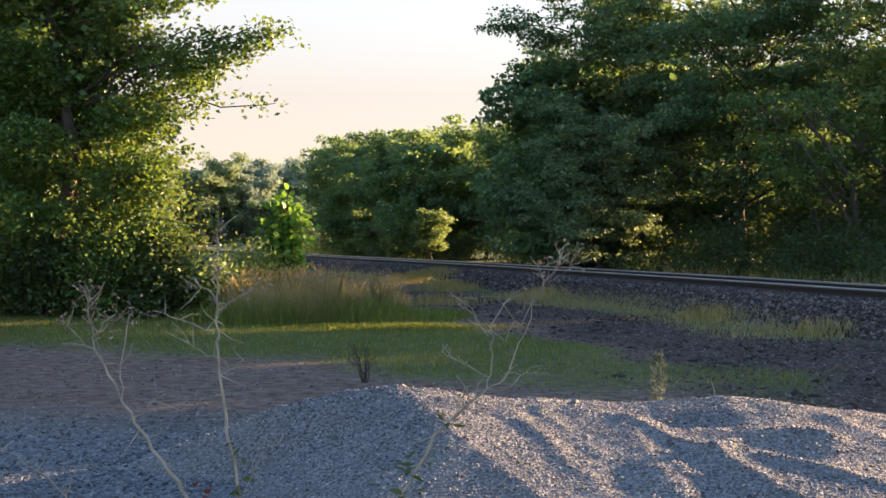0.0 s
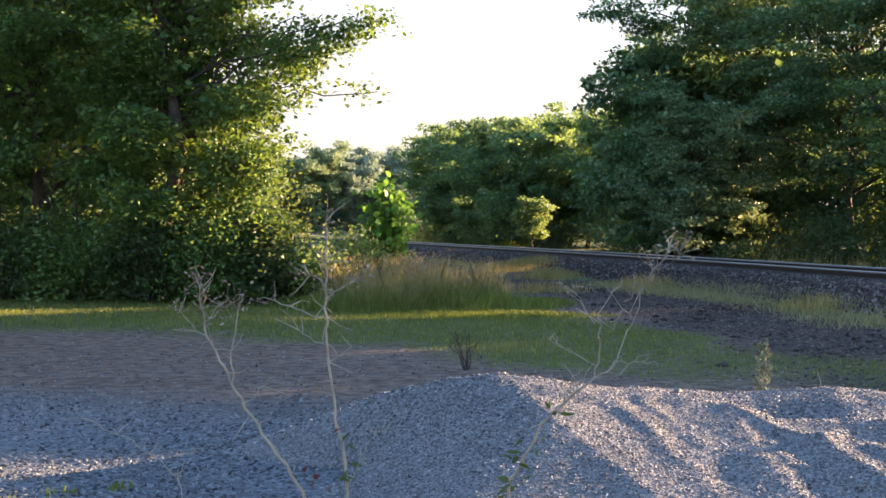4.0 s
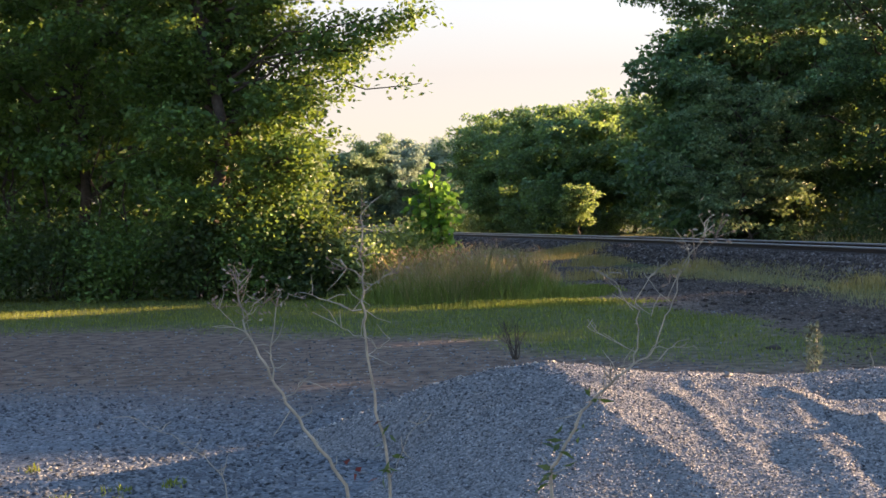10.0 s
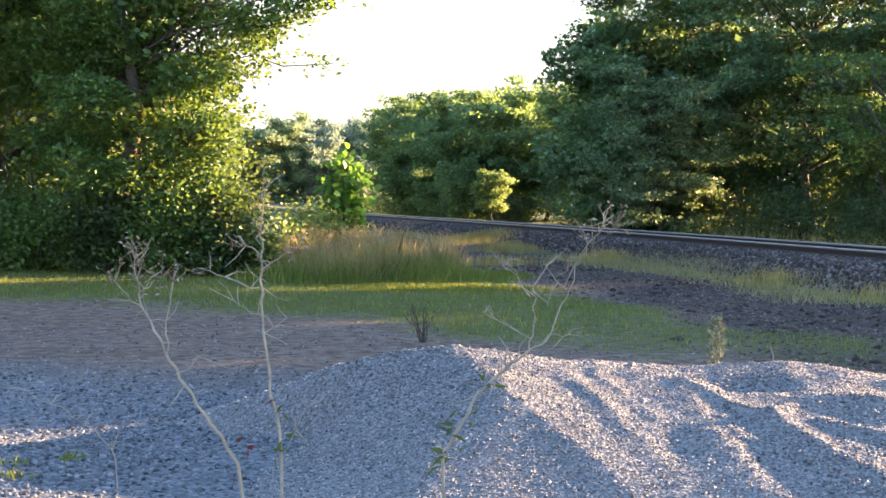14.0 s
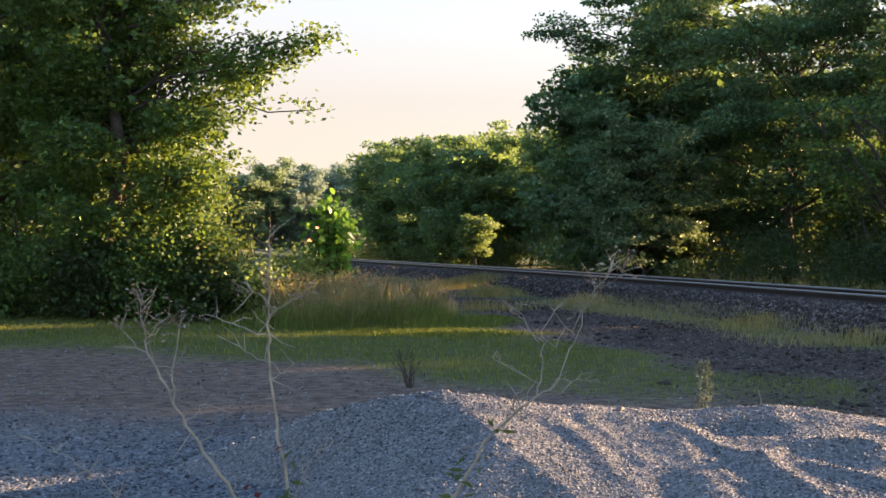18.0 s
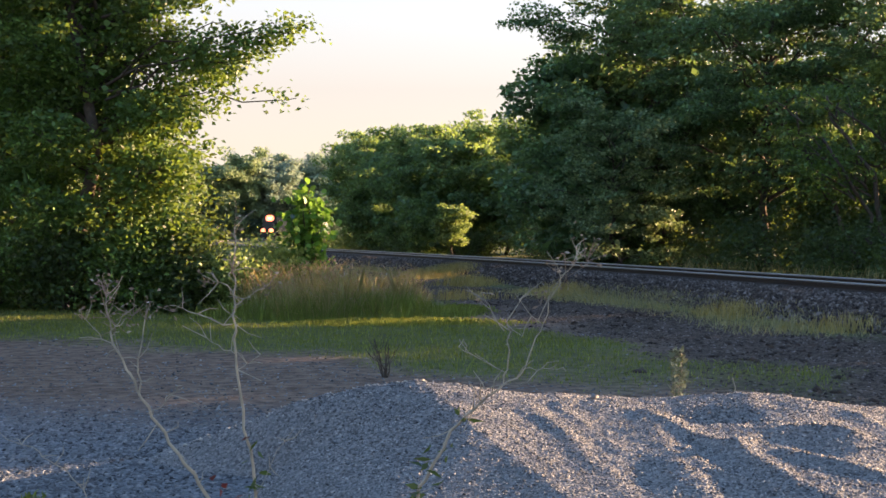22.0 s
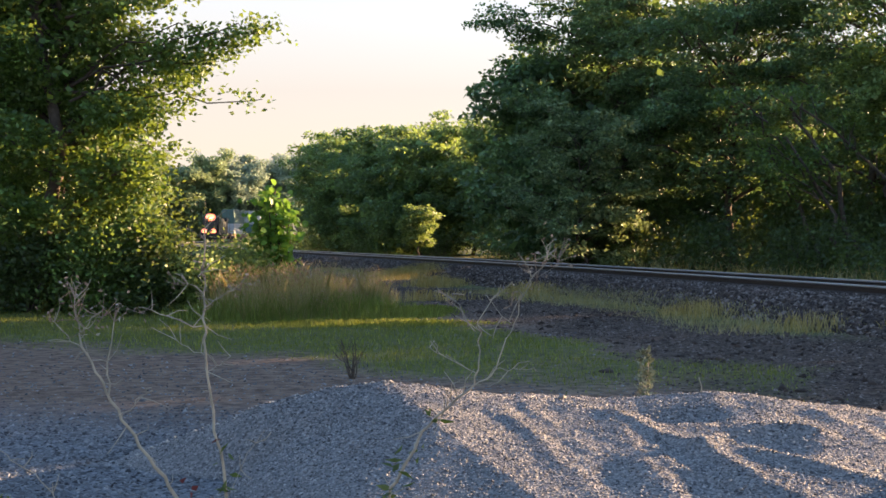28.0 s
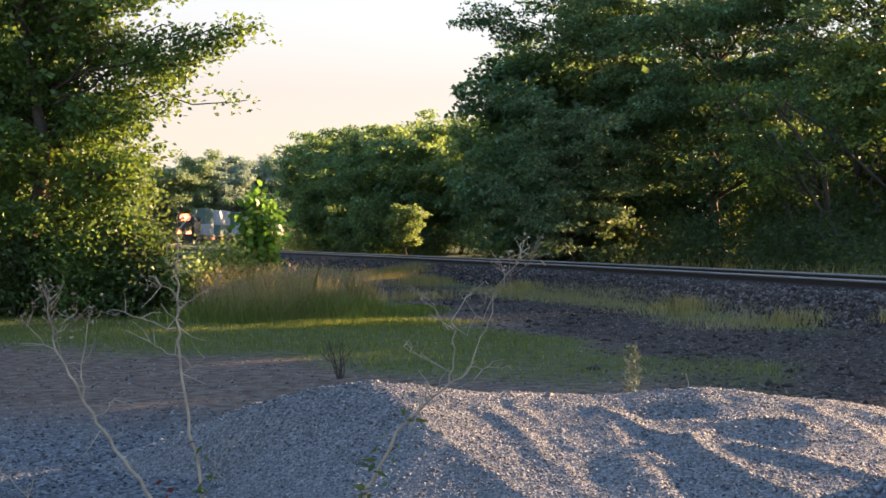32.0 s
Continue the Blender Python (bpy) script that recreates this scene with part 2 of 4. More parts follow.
def box(size, at, bevel=0.0, bm=None):
    """A bevelled box centred at a place."""
    bm = bm or bmesh.new()
    made = bmesh.ops.create_cube(bm, size=1, matrix=Matrix.Translation(at) @ Matrix.Diagonal((*size, 1)))
    if bevel:
        edges = {e for v in made["verts"] for e in v.link_edges}
        bmesh.ops.bevel(bm, geom=list(edges), offset=bevel, segments=2, affect="EDGES")
    return bm


def rod(radius, length, m, bm=None, sides=16):
    bm = bm or bmesh.new()
    bmesh.ops.create_cone(bm, cap_ends=True, segments=sides, radius1=radius, radius2=radius, depth=length, matrix=m)
    return bm


def tubes(lines, sides=6):
    """Tapered limbs: each line is a list of (place, radius). Places and faces of all of them."""
    verts, faces = [], []
    ring = np.linspace(0, 2 * np.pi, sides, endpoint=False)
    for line in lines:
        p = np.array([q for q, _ in line], float)
        d = np.gradient(p, axis=0)
        d /= np.linalg.norm(d, axis=1, keepdims=True) + 1e-9
        side = np.cross(d, (0.31, 0.95, 0.05))
        side /= np.linalg.norm(side, axis=1, keepdims=True) + 1e-9
        other = np.cross(d, side)
        base = len(verts)
        for q, s, o, (_, r) in zip(p, side, other, line):
            verts.extend(q + r * (np.cos(a) * s + np.sin(a) * o) for a in ring)
        for i in range(len(p) - 1):
            for k in range(sides):
                a, b = base + i * sides + k, base + i * sides + (k + 1) % sides
                faces.append((a, b, b + sides, a + sides))
        faces.append(tuple(base + (len(p) - 1) * sides + k for k in range(sides)))
    return np.array(verts), faces


def leaves(centres, length, width, r, droop=0.2, upright=0.0):
    """Folded four-cornered leaves at the given places, turned at random."""
    n = len(centres)
    d = r.normal(size=(n, 3))
    d[:, 2] = d[:, 2] * (0.6 + upright) - droop
    d /= np.linalg.norm(d, axis=1, keepdims=True)
    u = np.cross(d, r.normal(size=(n, 3)))
    u /= np.linalg.norm(u, axis=1, keepdims=True) + 1e-9
    nrm = np.cross(d, u)
    ln = (length * r.uniform(0.65, 1.25, n))[:, None]
    w = (width * r.uniform(0.7, 1.2, n))[:, None]
    c = np.asarray(centres)
    v = np.stack([c, c + d * ln * 0.45 + u * w / 2 + nrm * ln * 0.1, c + d * ln, c + d * ln * 0.45 - u * w / 2 + nrm * ln * 0.1], 1).reshape(-1, 3)
    return v, np.arange(4 * n).reshape(-1, 4)


def round_leaves(centres, size, r):
    """Broad seven-cornered leaves."""
    n, k = len(centres), 7
    d = r.normal(size=(n, 3)) * (1, 1, 0.5) - (0, 0, 0.35)
    d /= np.linalg.norm(d, axis=1, keepdims=True)
    u = np.cross(d, r.normal(size=(n, 3)))
    u /= np.linalg.norm(u, axis=1, keepdims=True) + 1e-9
    s = (size * r.uniform(0.6, 1.2, n))[:, None]
    rows = []
    for j in range(k):
        a = 2 * np.pi * j / k
        far = 0.5 if j else 0.68
        rows.append(centres + s * (0.5 + far * np.cos(a)) * d + s * 0.46 * np.sin(a) * u + s * 0.08 * np.cos(2 * a) * np.cross(d, u))
    return np.stack(rows, 1).reshape(-1, 3), np.arange(k * n).reshape(-1, k)


def blades(roots, height, width, lean, r):
    """Grass: bent three-cornered blades that stand on their roots."""
    n = len(roots)
    h = (height * r.uniform(0.5, 1.2, n))[:, None]
    a = r.uniform(0, 2 * np.pi, n)
    out = np.stack([np.cos(a), np.sin(a), 0 * a], 1)
    b = r.uniform(0, 2 * np.pi, n)
    side = np.stack([np.cos(b), np.sin(b), 0 * b], 1) * width
    up = np.array((0, 0, 1.0))
    c = np.asarray(roots)
    bend = (lean * r.uniform(0.2, 1.2, n))[:, None] * h
    v = np.stack([c - side, c + side, c + up * h * 0.6 + out * bend * 0.4 + side * 0.7, c + up * h + out * bend, c + up * h * 0.6 + out * bend * 0.4 - side * 0.7], 1)
    return v.reshape(-1, 3), np.arange(5 * n).reshape(-1, 5)


def stones(places, size, r, flat=0.75):
    """Broken stones: uneven octahedra, one for each place."""
    n = len(places)
    base = np.array([(1, 0, 0), (0, 1, 0), (-1, 0, 0), (0, -1, 0), (0, 0, flat), (0, 0, -flat)], float)
    tri = np.array([(0, 1, 4), (1, 2, 4), (2, 3, 4), (3, 0, 4), (1, 0, 5), (2, 1, 5), (3, 2, 5), (0, 3, 5)])
    v = base[None] * r.uniform(0.55, 1.3, (n, 6, 1)) * (size * r.uniform(0.5, 1.35, n))[:, None, None] / 2
    v += r.normal(size=(n, 6, 3)) * size * 0.08
    a = r.uniform(0, 2 * np.pi, n)
    t = r.normal(size=n) * 0.5
    c, s, ct, st = np.cos(a)[:, None], np.sin(a)[:, None], np.cos(t)[:, None], np.sin(t)[:, None]
    x, y, z = v[..., 0], v[..., 1] * ct - v[..., 2] * st, v[..., 1] * st + v[..., 2] * ct
    v = np.stack([x * c - y * s, x * s + y * c, z], -1) + np.asarray(places)[:, None]
    return v.reshape(-1, 3), (tri[None] + 6 * np.arange(n)[:, None, None]).reshape(-1, 3)


def wave(x, y, scale, seed=0):
    """Smooth uneven waves between -1 and 1, for arrays."""
    r = np.random.default_rng(100 + seed)
    out = 0
    for k in range(7):
        a, w, ph = r.uniform(0, 2 * np.pi), scale * r.uniform(0.6, 1.8), r.uniform(0, 6.3)
        out = out + np.sin((x * np.cos(a) + y * np.sin(a)) * w + ph)
    return out / 4


# ---- the line of the track ----
RAIL_TOP_Z = 0.65
_Y = np.arange(-60.0, 1200.0, 0.5)
_SLOPE = np.interp(_Y, [10, 37, 67, 100, 150, 200, 235, 250, 262, 275, 290, 305, 320, 340], [-0.20, -0.25, -0.295, -0.30, -0.255, -0.15, -0.078, -0.07, -0.06, -0.025, 0.02, 0.06, 0.11, 0.12])
_X = np.concatenate([[0], np.cumsum(_SLOPE[:-1] * 0.5)])
_X += 7.25 - np.interp(29.5, _Y, _X)
_S = np.concatenate([[0], np.cumsum(np.hypot(np.diff(_X), np.diff(_Y)))])


def track_x(y):
    return np.interp(y, _Y, _X)


def track_off(x, y):
    """Metres beside the track's middle, past it positive."""
    return (x - track_x(y)) / np.sqrt(1 + np.interp(y, _Y, _SLOPE) ** 2)


def track_at(s):
    """Place and heading (degrees, of the way towards smaller y) at an arc length."""
    x, y = np.interp(s, _S, _X), np.interp(s, _S, _Y)
    return x, y, np.degrees(np.arctan2(np.interp(y, _Y, _SLOPE), 1))


def ground_z(x, y):
    d = track_off(x, y)
    near = np.interp(d, [-11, -4.2, -3.3, -1.75, 1.75, 3.2, 6, 30], [0, 0.06, 0.1, 0.45, 0.45, 0.12, 0.2, 0.6])
    near = near + 0.03 * wave(x, y, 0.5, 1) * np.clip(np.abs(d) / 3 - 0.6, 0, 1) + 0.008 * wave(x, y, 4, 2)
    return near


# ---- ground: one sheet to the horizon, finer in the lot ----
def grass_share(x, y):
    """How far the ground is grassed (0 to 1) at a place."""
    right = np.interp(y, [13, 16.6, 20, 24, 30, 38, 60], [4.3, 3.4, 2.0, 0.6, -0.6, -1.5, -8])
    lower = np.interp(x, [-12, -6, -2, 0, 1.5, 3.5], [19.8, 19.8, 17.2, 14.6, 12.8, 12.2])
    e = 0.5 * wave(x, y, 1.1, 3) + 0.25 * wave(x, y, 4, 4)
    a = np.clip((right - x + e) / 0.7, 0, 1) * np.clip((y - lower + 1.2 * e) / 1.6, 0, 1)
    thin = np.clip((x - 0.3) / 1.5, 0, 1) * np.clip((19 - y) / 3, 0, 1)
    a = a * (1 - thin * np.clip(0.6 + 0.5 * wave(x, y, 1.7, 44), 0.1, 0.95))
    d = track_off(x, y)
    strip = np.clip(1 - np.abs(d + 3.6 + 0.25 * e) / 0.7, 0, 1) * np.clip((y - 19.5) / 2, 0, 1)
    return np.maximum(np.maximum(a, strip), np.clip((d - 3.2) / 1.5, 0, 1))


def dark_share(x, y):
    """How far the ground is covered with dark railway stone."""
    d = track_off(x, y)
    left = np.interp(y, [10, 14, 20, 24, 38, 80], [0.5, 1.6, 1.3, 0.2, -2.0, -14])
    return np.maximum(np.clip((x - left + 0.5 * wave(x, y, 1.3, 5)) / 1.5, 0, 1) * np.clip((y - 10.5) / 2, 0, 1), np.clip(1 - (np.abs(d) - 3.5) / 1, 0, 1))


def dirt_share(x, y):
    """How far the grey gravel gives way to brown earth."""
    return np.clip((y - np.interp(x, [-5, -1.5, 0.5], [10.8, 10.5, 10.4]) + 0.6 * wave(x, y, 0.8, 6)) / 2.2, 0, 1)


def ground_material():
    m, n, l, b = material("lot_ground")
    a = n.new("ShaderNodeVertexColor")
    a.layer_name = "cover"
    sep = n.new("ShaderNodeSeparateColor")
    l.new(a.outputs[0], sep.inputs[0])
    fine, mid, big = tex(n, l, "Noise", 45, 6), tex(n, l, "Noise", 6, 6), tex(n, l, "Noise", 0.6, 4)
    cells = tex(n, l, "Voronoi", 38)
    cells2 = tex(n, l, "Voronoi", 16)
    grey = ramp(n, [(0.0, (0.05, 0.056, 0.067)), (0.5, (0.125, 0.137, 0.157)), (1.0, (0.225, 0.238, 0.256))])
    l.new(cells.outputs["Color"], grey.inputs[0])
    brown = ramp(n, [(0.35, (0.09, 0.06, 0.047)), (0.65, (0.215, 0.15, 0.118))])
    l.new(mid.outputs[0], brown.inputs[0])
    green = ramp(n, [(0.3, (0.055, 0.07, 0.026)), (0.52, (0.095, 0.11, 0.04)), (0.7, (0.15, 0.125, 0.075))])
    l.new(mid.outputs[0], green.inputs[0])
    dark = ramp(n, [(0.0, (0.025, 0.018, 0.015)), (0.6, (0.07, 0.052, 0.045)), (1.0, (0.14, 0.108, 0.095))])
    l.new(cells2.outputs["Color"], dark.inputs[0])
    c = mix(n, l, grey.outputs[0], brown.outputs[0], sep.outputs[1])
    c = mix(n, l, c, dark.outputs[0], sep.outputs[2])
    c = mix(n, l, c, green.outputs[0], sep.outputs[0])
    c = mix(n, l, c, big.outputs[0], 0.35, "SOFT_LIGHT")
    l.new(c, b.inputs["Base Color"])
    b.inputs["Roughness"].default_value = 0.95
    b.inputs["Specular IOR Level"].default_value = 0.15
    h = mix(n, l, fine.outputs[0], cells2.outputs["Distance"], 0.5)
    bump(n, l, b, h, 0.7, 0.03)
    return m


def build_ground():
    xs = np.unique(np.round(np.concatenate([np.linspace(-900, -60, 15), np.linspace(-60, -16, 45), np.arange(-16, 16, 0.16), np.linspace(16, 60, 45), np.linspace(60, 900, 15)]), 3))
    ys = np.unique(np.round(np.concatenate([np.linspace(-300, 4, 20), np.arange(4, 34, 0.16), np.arange(34, 140, 0.8), np.linspace(140, 400, 80), np.linspace(400, 2500, 20)]), 3))
    x, y = np.meshgrid(xs, ys)
    z = ground_z(x, y)
    nx, ny = len(xs), len(ys)
    i = np.arange(nx * ny).reshape(ny, nx)
    faces = np.stack([i[:-1, :-1], i[:-1, 1:], i[1:, 1:], i[1:, :-1]], -1).reshape(-1, 4)
    ob = from_arrays("ground", np.stack([x, y, z], -1).reshape(-1, 3), faces, ground_material(), smooth=True)
    cover = ob.data.color_attributes.new("cover", "FLOAT_COLOR", "POINT")
    g, e, d = grass_share(x, y), dirt_share(x, y), dark_share(x, y)
    cover.data.foreach_set("color", np.stack([g, e, d, 0 * g + 1], -1).ravel().astype(np.float32))
    tagged(ob, "gravel lot with bare earth, worn grass and dark railway stone", "ground", kind="structure")


build_ground()


# ---- gravel pile ----
# crests between the washed-out hollows: plan line from the top down, height, reach to the left and to the right of it
PILE_RIDGES = (
    (((0.47, 9.32), (0.9, 8.9), (1.04, 8.36), (1.08, 7.56), (1.19, 6.86), (1.3, 6.4)), 0.05, 0.34, 0.11),
    (((1.02, 8.75), (1.25, 8.2), (1.42, 7.9), (1.51, 7.54), (1.61, 7.17), (1.78, 6.83), (2.0, 6.4)), 0.045, 0.06, 0.11),
    (((1.16, 7.95), (1.2, 7.6), (1.44, 7.25), (1.64, 6.76), (1.78, 6.4)), 0.034, 0.045, 0.045),
    (((1.42, 7.93), (1.6, 8.12), (1.78, 8.19), (1.95, 8.2), (2.1, 8.14)), 0.055, 0.07, 0.07),
    (((1.66, 7.8), (1.82, 7.58), (2.05, 7.32), (2.28, 7.14), (2.5, 6.9)), 0.045, 0.05, 0.07),
    (((2.15, 9.15), (2.3, 8.75), (2.4, 8.3), (2.5, 7.8), (2.75, 7.3)), 0.04, 0.12, 0.1),
    (((2.5, 9.2), (2.72, 8.7), (2.95, 8.2)), 0.03, 0.12, 0.12),
    (((0.12, 9.1), (0.42, 8.5), (0.58, 7.95), (0.76, 7.1), (0.85, 6.6)), 0.01, 0.09, 0.12),
    (((0.5, 9.0), (0.64, 8.4), (0.8, 7.9)), 0.013, 0.05, 0.07),
    (((0.3, 8.9), (0.5, 8.3), (0.62, 7.6)), 0.012, 0.05, 0.06),
    (((-0.22, 8.5), (-0.45, 8.38), (-0.7, 8.33), (-1.0, 8.3)), 0.05, 0.16, 0.3))
PILE_HOLLOWS = ((1.52, 8.74, 0.24, 0.18, 0.075), (1.88, 7.85, 0.24, 0.18, 0.055), (0.86, 7.4, 0.09, 0.26, 0.03), (1.32, 7.3, 0.1, 0.4, 0.022), (1.27, 7.95, 0.09, 0.15, 0.018), (2.62, 7.9, 0.16, 0.24, 0.03))
PILE_NOSE = ((-0.4, 9.5), (-0.31, 9.18), (-0.15, 8.5), (-0.02, 8.18), (0.14, 7.84), (0.29, 7.49), (0.43, 7.15), (0.65, 6.5))


def to_line(x, y, line):
    """Distance in plan from a broken line that runs towards smaller y, negative to its left."""
    best = np.full(np.shape(x), 9.0)
    for (ax, ay), (bx, by) in zip(line[:-1], line[1:]):
        w = (bx - ax) ** 2 + (by - ay) ** 2
        t = np.clip(((x - ax) * (bx - ax) + (y - ay) * (by - ay)) / w, 0, 1)
        d = np.hypot(x - ax - t * (bx - ax), y - ay - t * (by - ay))
        left = (bx - ax) * (y - ay) - (by - ay) * (x - ax) < 0
        best = np.where(d < np.abs(best), np.where(left, -d, d), best)
    return best


def pile_z(x, y):
    """Height of the heap: two mounds with a saddle between them and runnels down the front."""
    crest = np.interp(x, [-2.7, -2.2, -1.63, -1.26, -0.97, -0.67, -0.38, -0.09, 0.24, 0.61, 0.94, 1.23, 1.53, 1.75, 2.0, 2.28, 2.79, 3.01, 3.3, 3.8],
                      [-0.12, 0.0, 0.23, 0.378, 0.47, 0.543, 0.569, 0.543, 0.488, 0.459, 0.448, 0.451, 0.481, 0.499, 0.488, 0.444, 0.386, 0.33, 0.2, -0.1])
    ridge = 9.4 + 0.12 * np.sin(x * 2.1)
    u = np.where(y < ridge, (ridge - y) / 3.3, (y - ridge) / 1.1)
    fall = np.clip(1 - u, 0, 1)
    shape = np.where(y < ridge, fall ** 0.7 * (1 + 0.25 * u), fall ** 1.1)
    z = crest * np.where(u < 1, shape, 0) - 0.25 * np.clip(u - 0.97, 0, 1)
    front = np.clip((ridge - y) / 0.5, 0, 1) * np.clip(1.2 - u, 0, 1)
    # the flank that turns away from the low sun falls off to the left of a blunt nose
    aside = np.clip(-to_line(x, y, PILE_NOSE), 0, 1.1)
    z = z - front * (0.36 * aside - 0.05 * aside ** 2) * np.clip((x + 2.6) / 1.2, 0, 1)
    for line, high, left, right in PILE_RIDGES:
        d = to_line(x, y, line)
        z = z + front * high * np.exp(-np.abs(d / np.where(d < 0, left, right)) ** 1.35)
    for cx, cy, rx, ry, deep in PILE_HOLLOWS:
        z = z - front * deep * np.exp(-((x - cx) / rx) ** 2 - ((y - cy) / ry) ** 2)
    z = z + 0.01 * wave(x, y, 4.5, 8) * fall + 0.006 * wave(x, y, 12, 9) * fall + 0.003 * wave(x, y, 37, 10) * fall
    return z


def pile_material():
    m, n, l, b = material("crushed_limestone")
    cells, fine, big = tex(n, l, "Voronoi", 55), tex(n, l, "Noise", 90, 5), tex(n, l, "Noise", 1.6, 5)
    r = ramp(n, [(0.0, (0.078, 0.081, 0.09)), (0.45, (0.165, 0.168, 0.177)), (1.0, (0.285, 0.283, 0.285))])
    l.new(cells.outputs["Color"], r.inputs[0])
    l.new(mix(n, l, r.outputs[0], big.outputs[0], 0.4, "SOFT_LIGHT"), b.inputs["Base Color"])
    b.inputs["Roughness"].default_value = 0.95
    b.inputs["Specular IOR Level"].default_value = 0.15
    bump(n, l, b, mix(n, l, cells.outputs["Distance"], fine.outputs[0], 0.4), 0.9, 0.02)
    return m


def build_pile():
    pile = thing("gravel_pile", "long low heap of pale crushed limestone gravel with runnels", "gravel pile", at=(0.6, 8.6, 0))
    off = np.array((0.6, 8.6, 0))
    xs, ys = np.arange(-2.9, 4.0, 0.025), np.arange(5.6, 11.2, 0.025)
    x, y = np.meshgrid(xs, ys)
    z = pile_z(x, y)
    i = np.arange(x.size).reshape(x.shape)
    faces = np.stack([i[:-1, :-1], i[:-1, 1:], i[1:, 1:], i[1:, :-1]], -1).reshape(-1, 4)
    from_arrays("mound", np.stack([x, y, z], -1).reshape(-1, 3) - off, faces, pile_material(), pile, smooth=True)
    r = np.random.default_rng(11)
    x, y = r.uniform(-2.6, 3.5, 105000), r.uniform(6.6, 9.6, 105000)
    z = pile_z(x, y)
    keep = z > 0.0
    p = np.stack([x, y, z - 0.001], -1)[keep]
    v, f = stones(p, 0.0155, r, 0.55)
    ob = from_arrays("loose_gravel", v - off, f, PEBBLE, pile, smooth=True)
    tagged(ob, kind="stuff")
    coarse = p[r.uniform(0, 1, len(p)) < 0.3 * np.clip(0.6 + wave(p[:, 0], p[:, 1], 3, 40), 0.1, 1)]
    v, f = stones(coarse + r.normal(size=coarse.shape) * (0.01, 0.01, 0), 0.022, r, 0.6)
    tagged(from_arrays("coarse_gravel", v - off, f, PEBBLE, pile), kind="stuff")
    for x, y, s in ((0.77, 9.38, 0.05), (1.9, 8.2, 0.022), (-1.55, 8.6, 0.05), (0.4, 9.25, 0.03), (2.05, 8.75, 0.022), (2.9, 9.1, 0.05)):
        v, f = stones(np.array([(x, y, float(pile_z(np.array(x), np.array(y))) + s * 0.25)]), s * 1.6, r)
        from_arrays("stone", v - off, f, PEBBLE, pile)
    # pale stones on the crest; their light tone also draws its sunlit rim
    for k in range(60):
        x = -2.0 + 0.032 * k + r.uniform(-0.03, 0.03)
        y, s = 9.41 + 0.12 * np.sin(x * 2.1) + r.uniform(-0.05, 0.03), r.uniform(0.01, 0.022)
        v, f = stones(np.array([(x, y, float(pile_z(np.array(x), np.array(y))) + s * 0.3)]), s * 1.7, r, 0.5)
        from_arrays("stone", v - off, f, PALE_STONE, pile)


build_pile()


def build_blue_heap():
    """The toe of a heap of coarse bluish stone beside the gravel pile."""
    r = np.random.default_rng(12)
    heap = thing("stone_heap", "heap of coarse bluish broken stone beside the gravel", "stone pile", at=(3.0, 6.7, 0))
    n = 2600
    a, u = r.uniform(0, 2 * np.pi, n), np.sqrt(r.uniform(0, 1, n))
    x, y = 0.95 * u * np.cos(a), 0.95 * u * np.sin(a)
    z = 0.45 * (1 - u) ** 0.9 + 0.2 + r.uniform(-0.06, 0.02, n)
    v, f = stones(np.stack([x, y, z], -1), 0.07, r)
    tagged(from_arrays("broken_stone", v, f, BLUE_STONE, heap), kind="stuff")


build_blue_heap()


def scatter(name, n, xr, yr, size, share, mat, label, category, seed, sink=0.2):
    """Loose stones on the ground, where share() says so."""
    r = np.random.default_rng(seed)
    x, y = r.uniform(*xr, n), r.uniform(*yr, n)
    keep = r.uniform(0, 1, n) < share(x, y)
    x, y = x[keep], y[keep]
    v, f = stones(np.stack([x, y, ground_z(x, y) + size * (0.15 - sink)], -1), size, r, 0.5)
    tagged(from_arrays(name, v, f, mat, smooth=True), label, category, kind="stuff")


scatter("coarse_gravel", 24000, (-6, -0.5), (6.5, 13.5), 0.045, lambda x, y: np.clip(0.5 + 0.9 * wave(x, y, 1.2, 17), 0, 1) * (1 - dirt_share(x, y)), PEBBLE_LOT, "coarse dark and pale stones strewn over the lot", "stones", 24, 0.2)
scatter("lot_gravel", 42000, (-6.5, 6), (6.5, 17), 0.032, lambda x, y: (1 - 0.8 * dirt_share(x, y)) * (1 - dark_share(x, y)) * (1 - grass_share(x, y)), PEBBLE_LOT, "loose grey gravel strewn over the lot", "gravel", 21)
scatter("dirt_stones", 5000, (-9, 2), (13, 22), 0.045, lambda x, y: 0.5 * dirt_share(x, y) * (1 - grass_share(x, y)), PEBBLE_LOT, "scattered stones on bare brown earth", "stones", 22)
scatter("yard_stones", 75000, (-2, 12), (12, 40), 0.048, lambda x, y: dark_share(x, y) * (1 - 0.8 * grass_share(x, y)), BALLAST, "dark reddish railway stone strewn beside the track", "stones", 23)


CLOD = stone_material("earth_clod", [(0, (0.018, 0.013, 0.011)), (0.6, (0.05, 0.037, 0.032)), (1, (0.1, 0.078, 0.07))], 18)
scatter("earth_clods", 9000, (-1, 12), (12, 38), 0.13, lambda x, y: dark_share(x, y) * (1 - grass_share(x, y)) * np.clip(0.3 + 0.9 * wave(x, y, 1.6, 43), 0, 1), CLOD, "dark lumps of earth and stone strewn beside the track", "earth", 25)


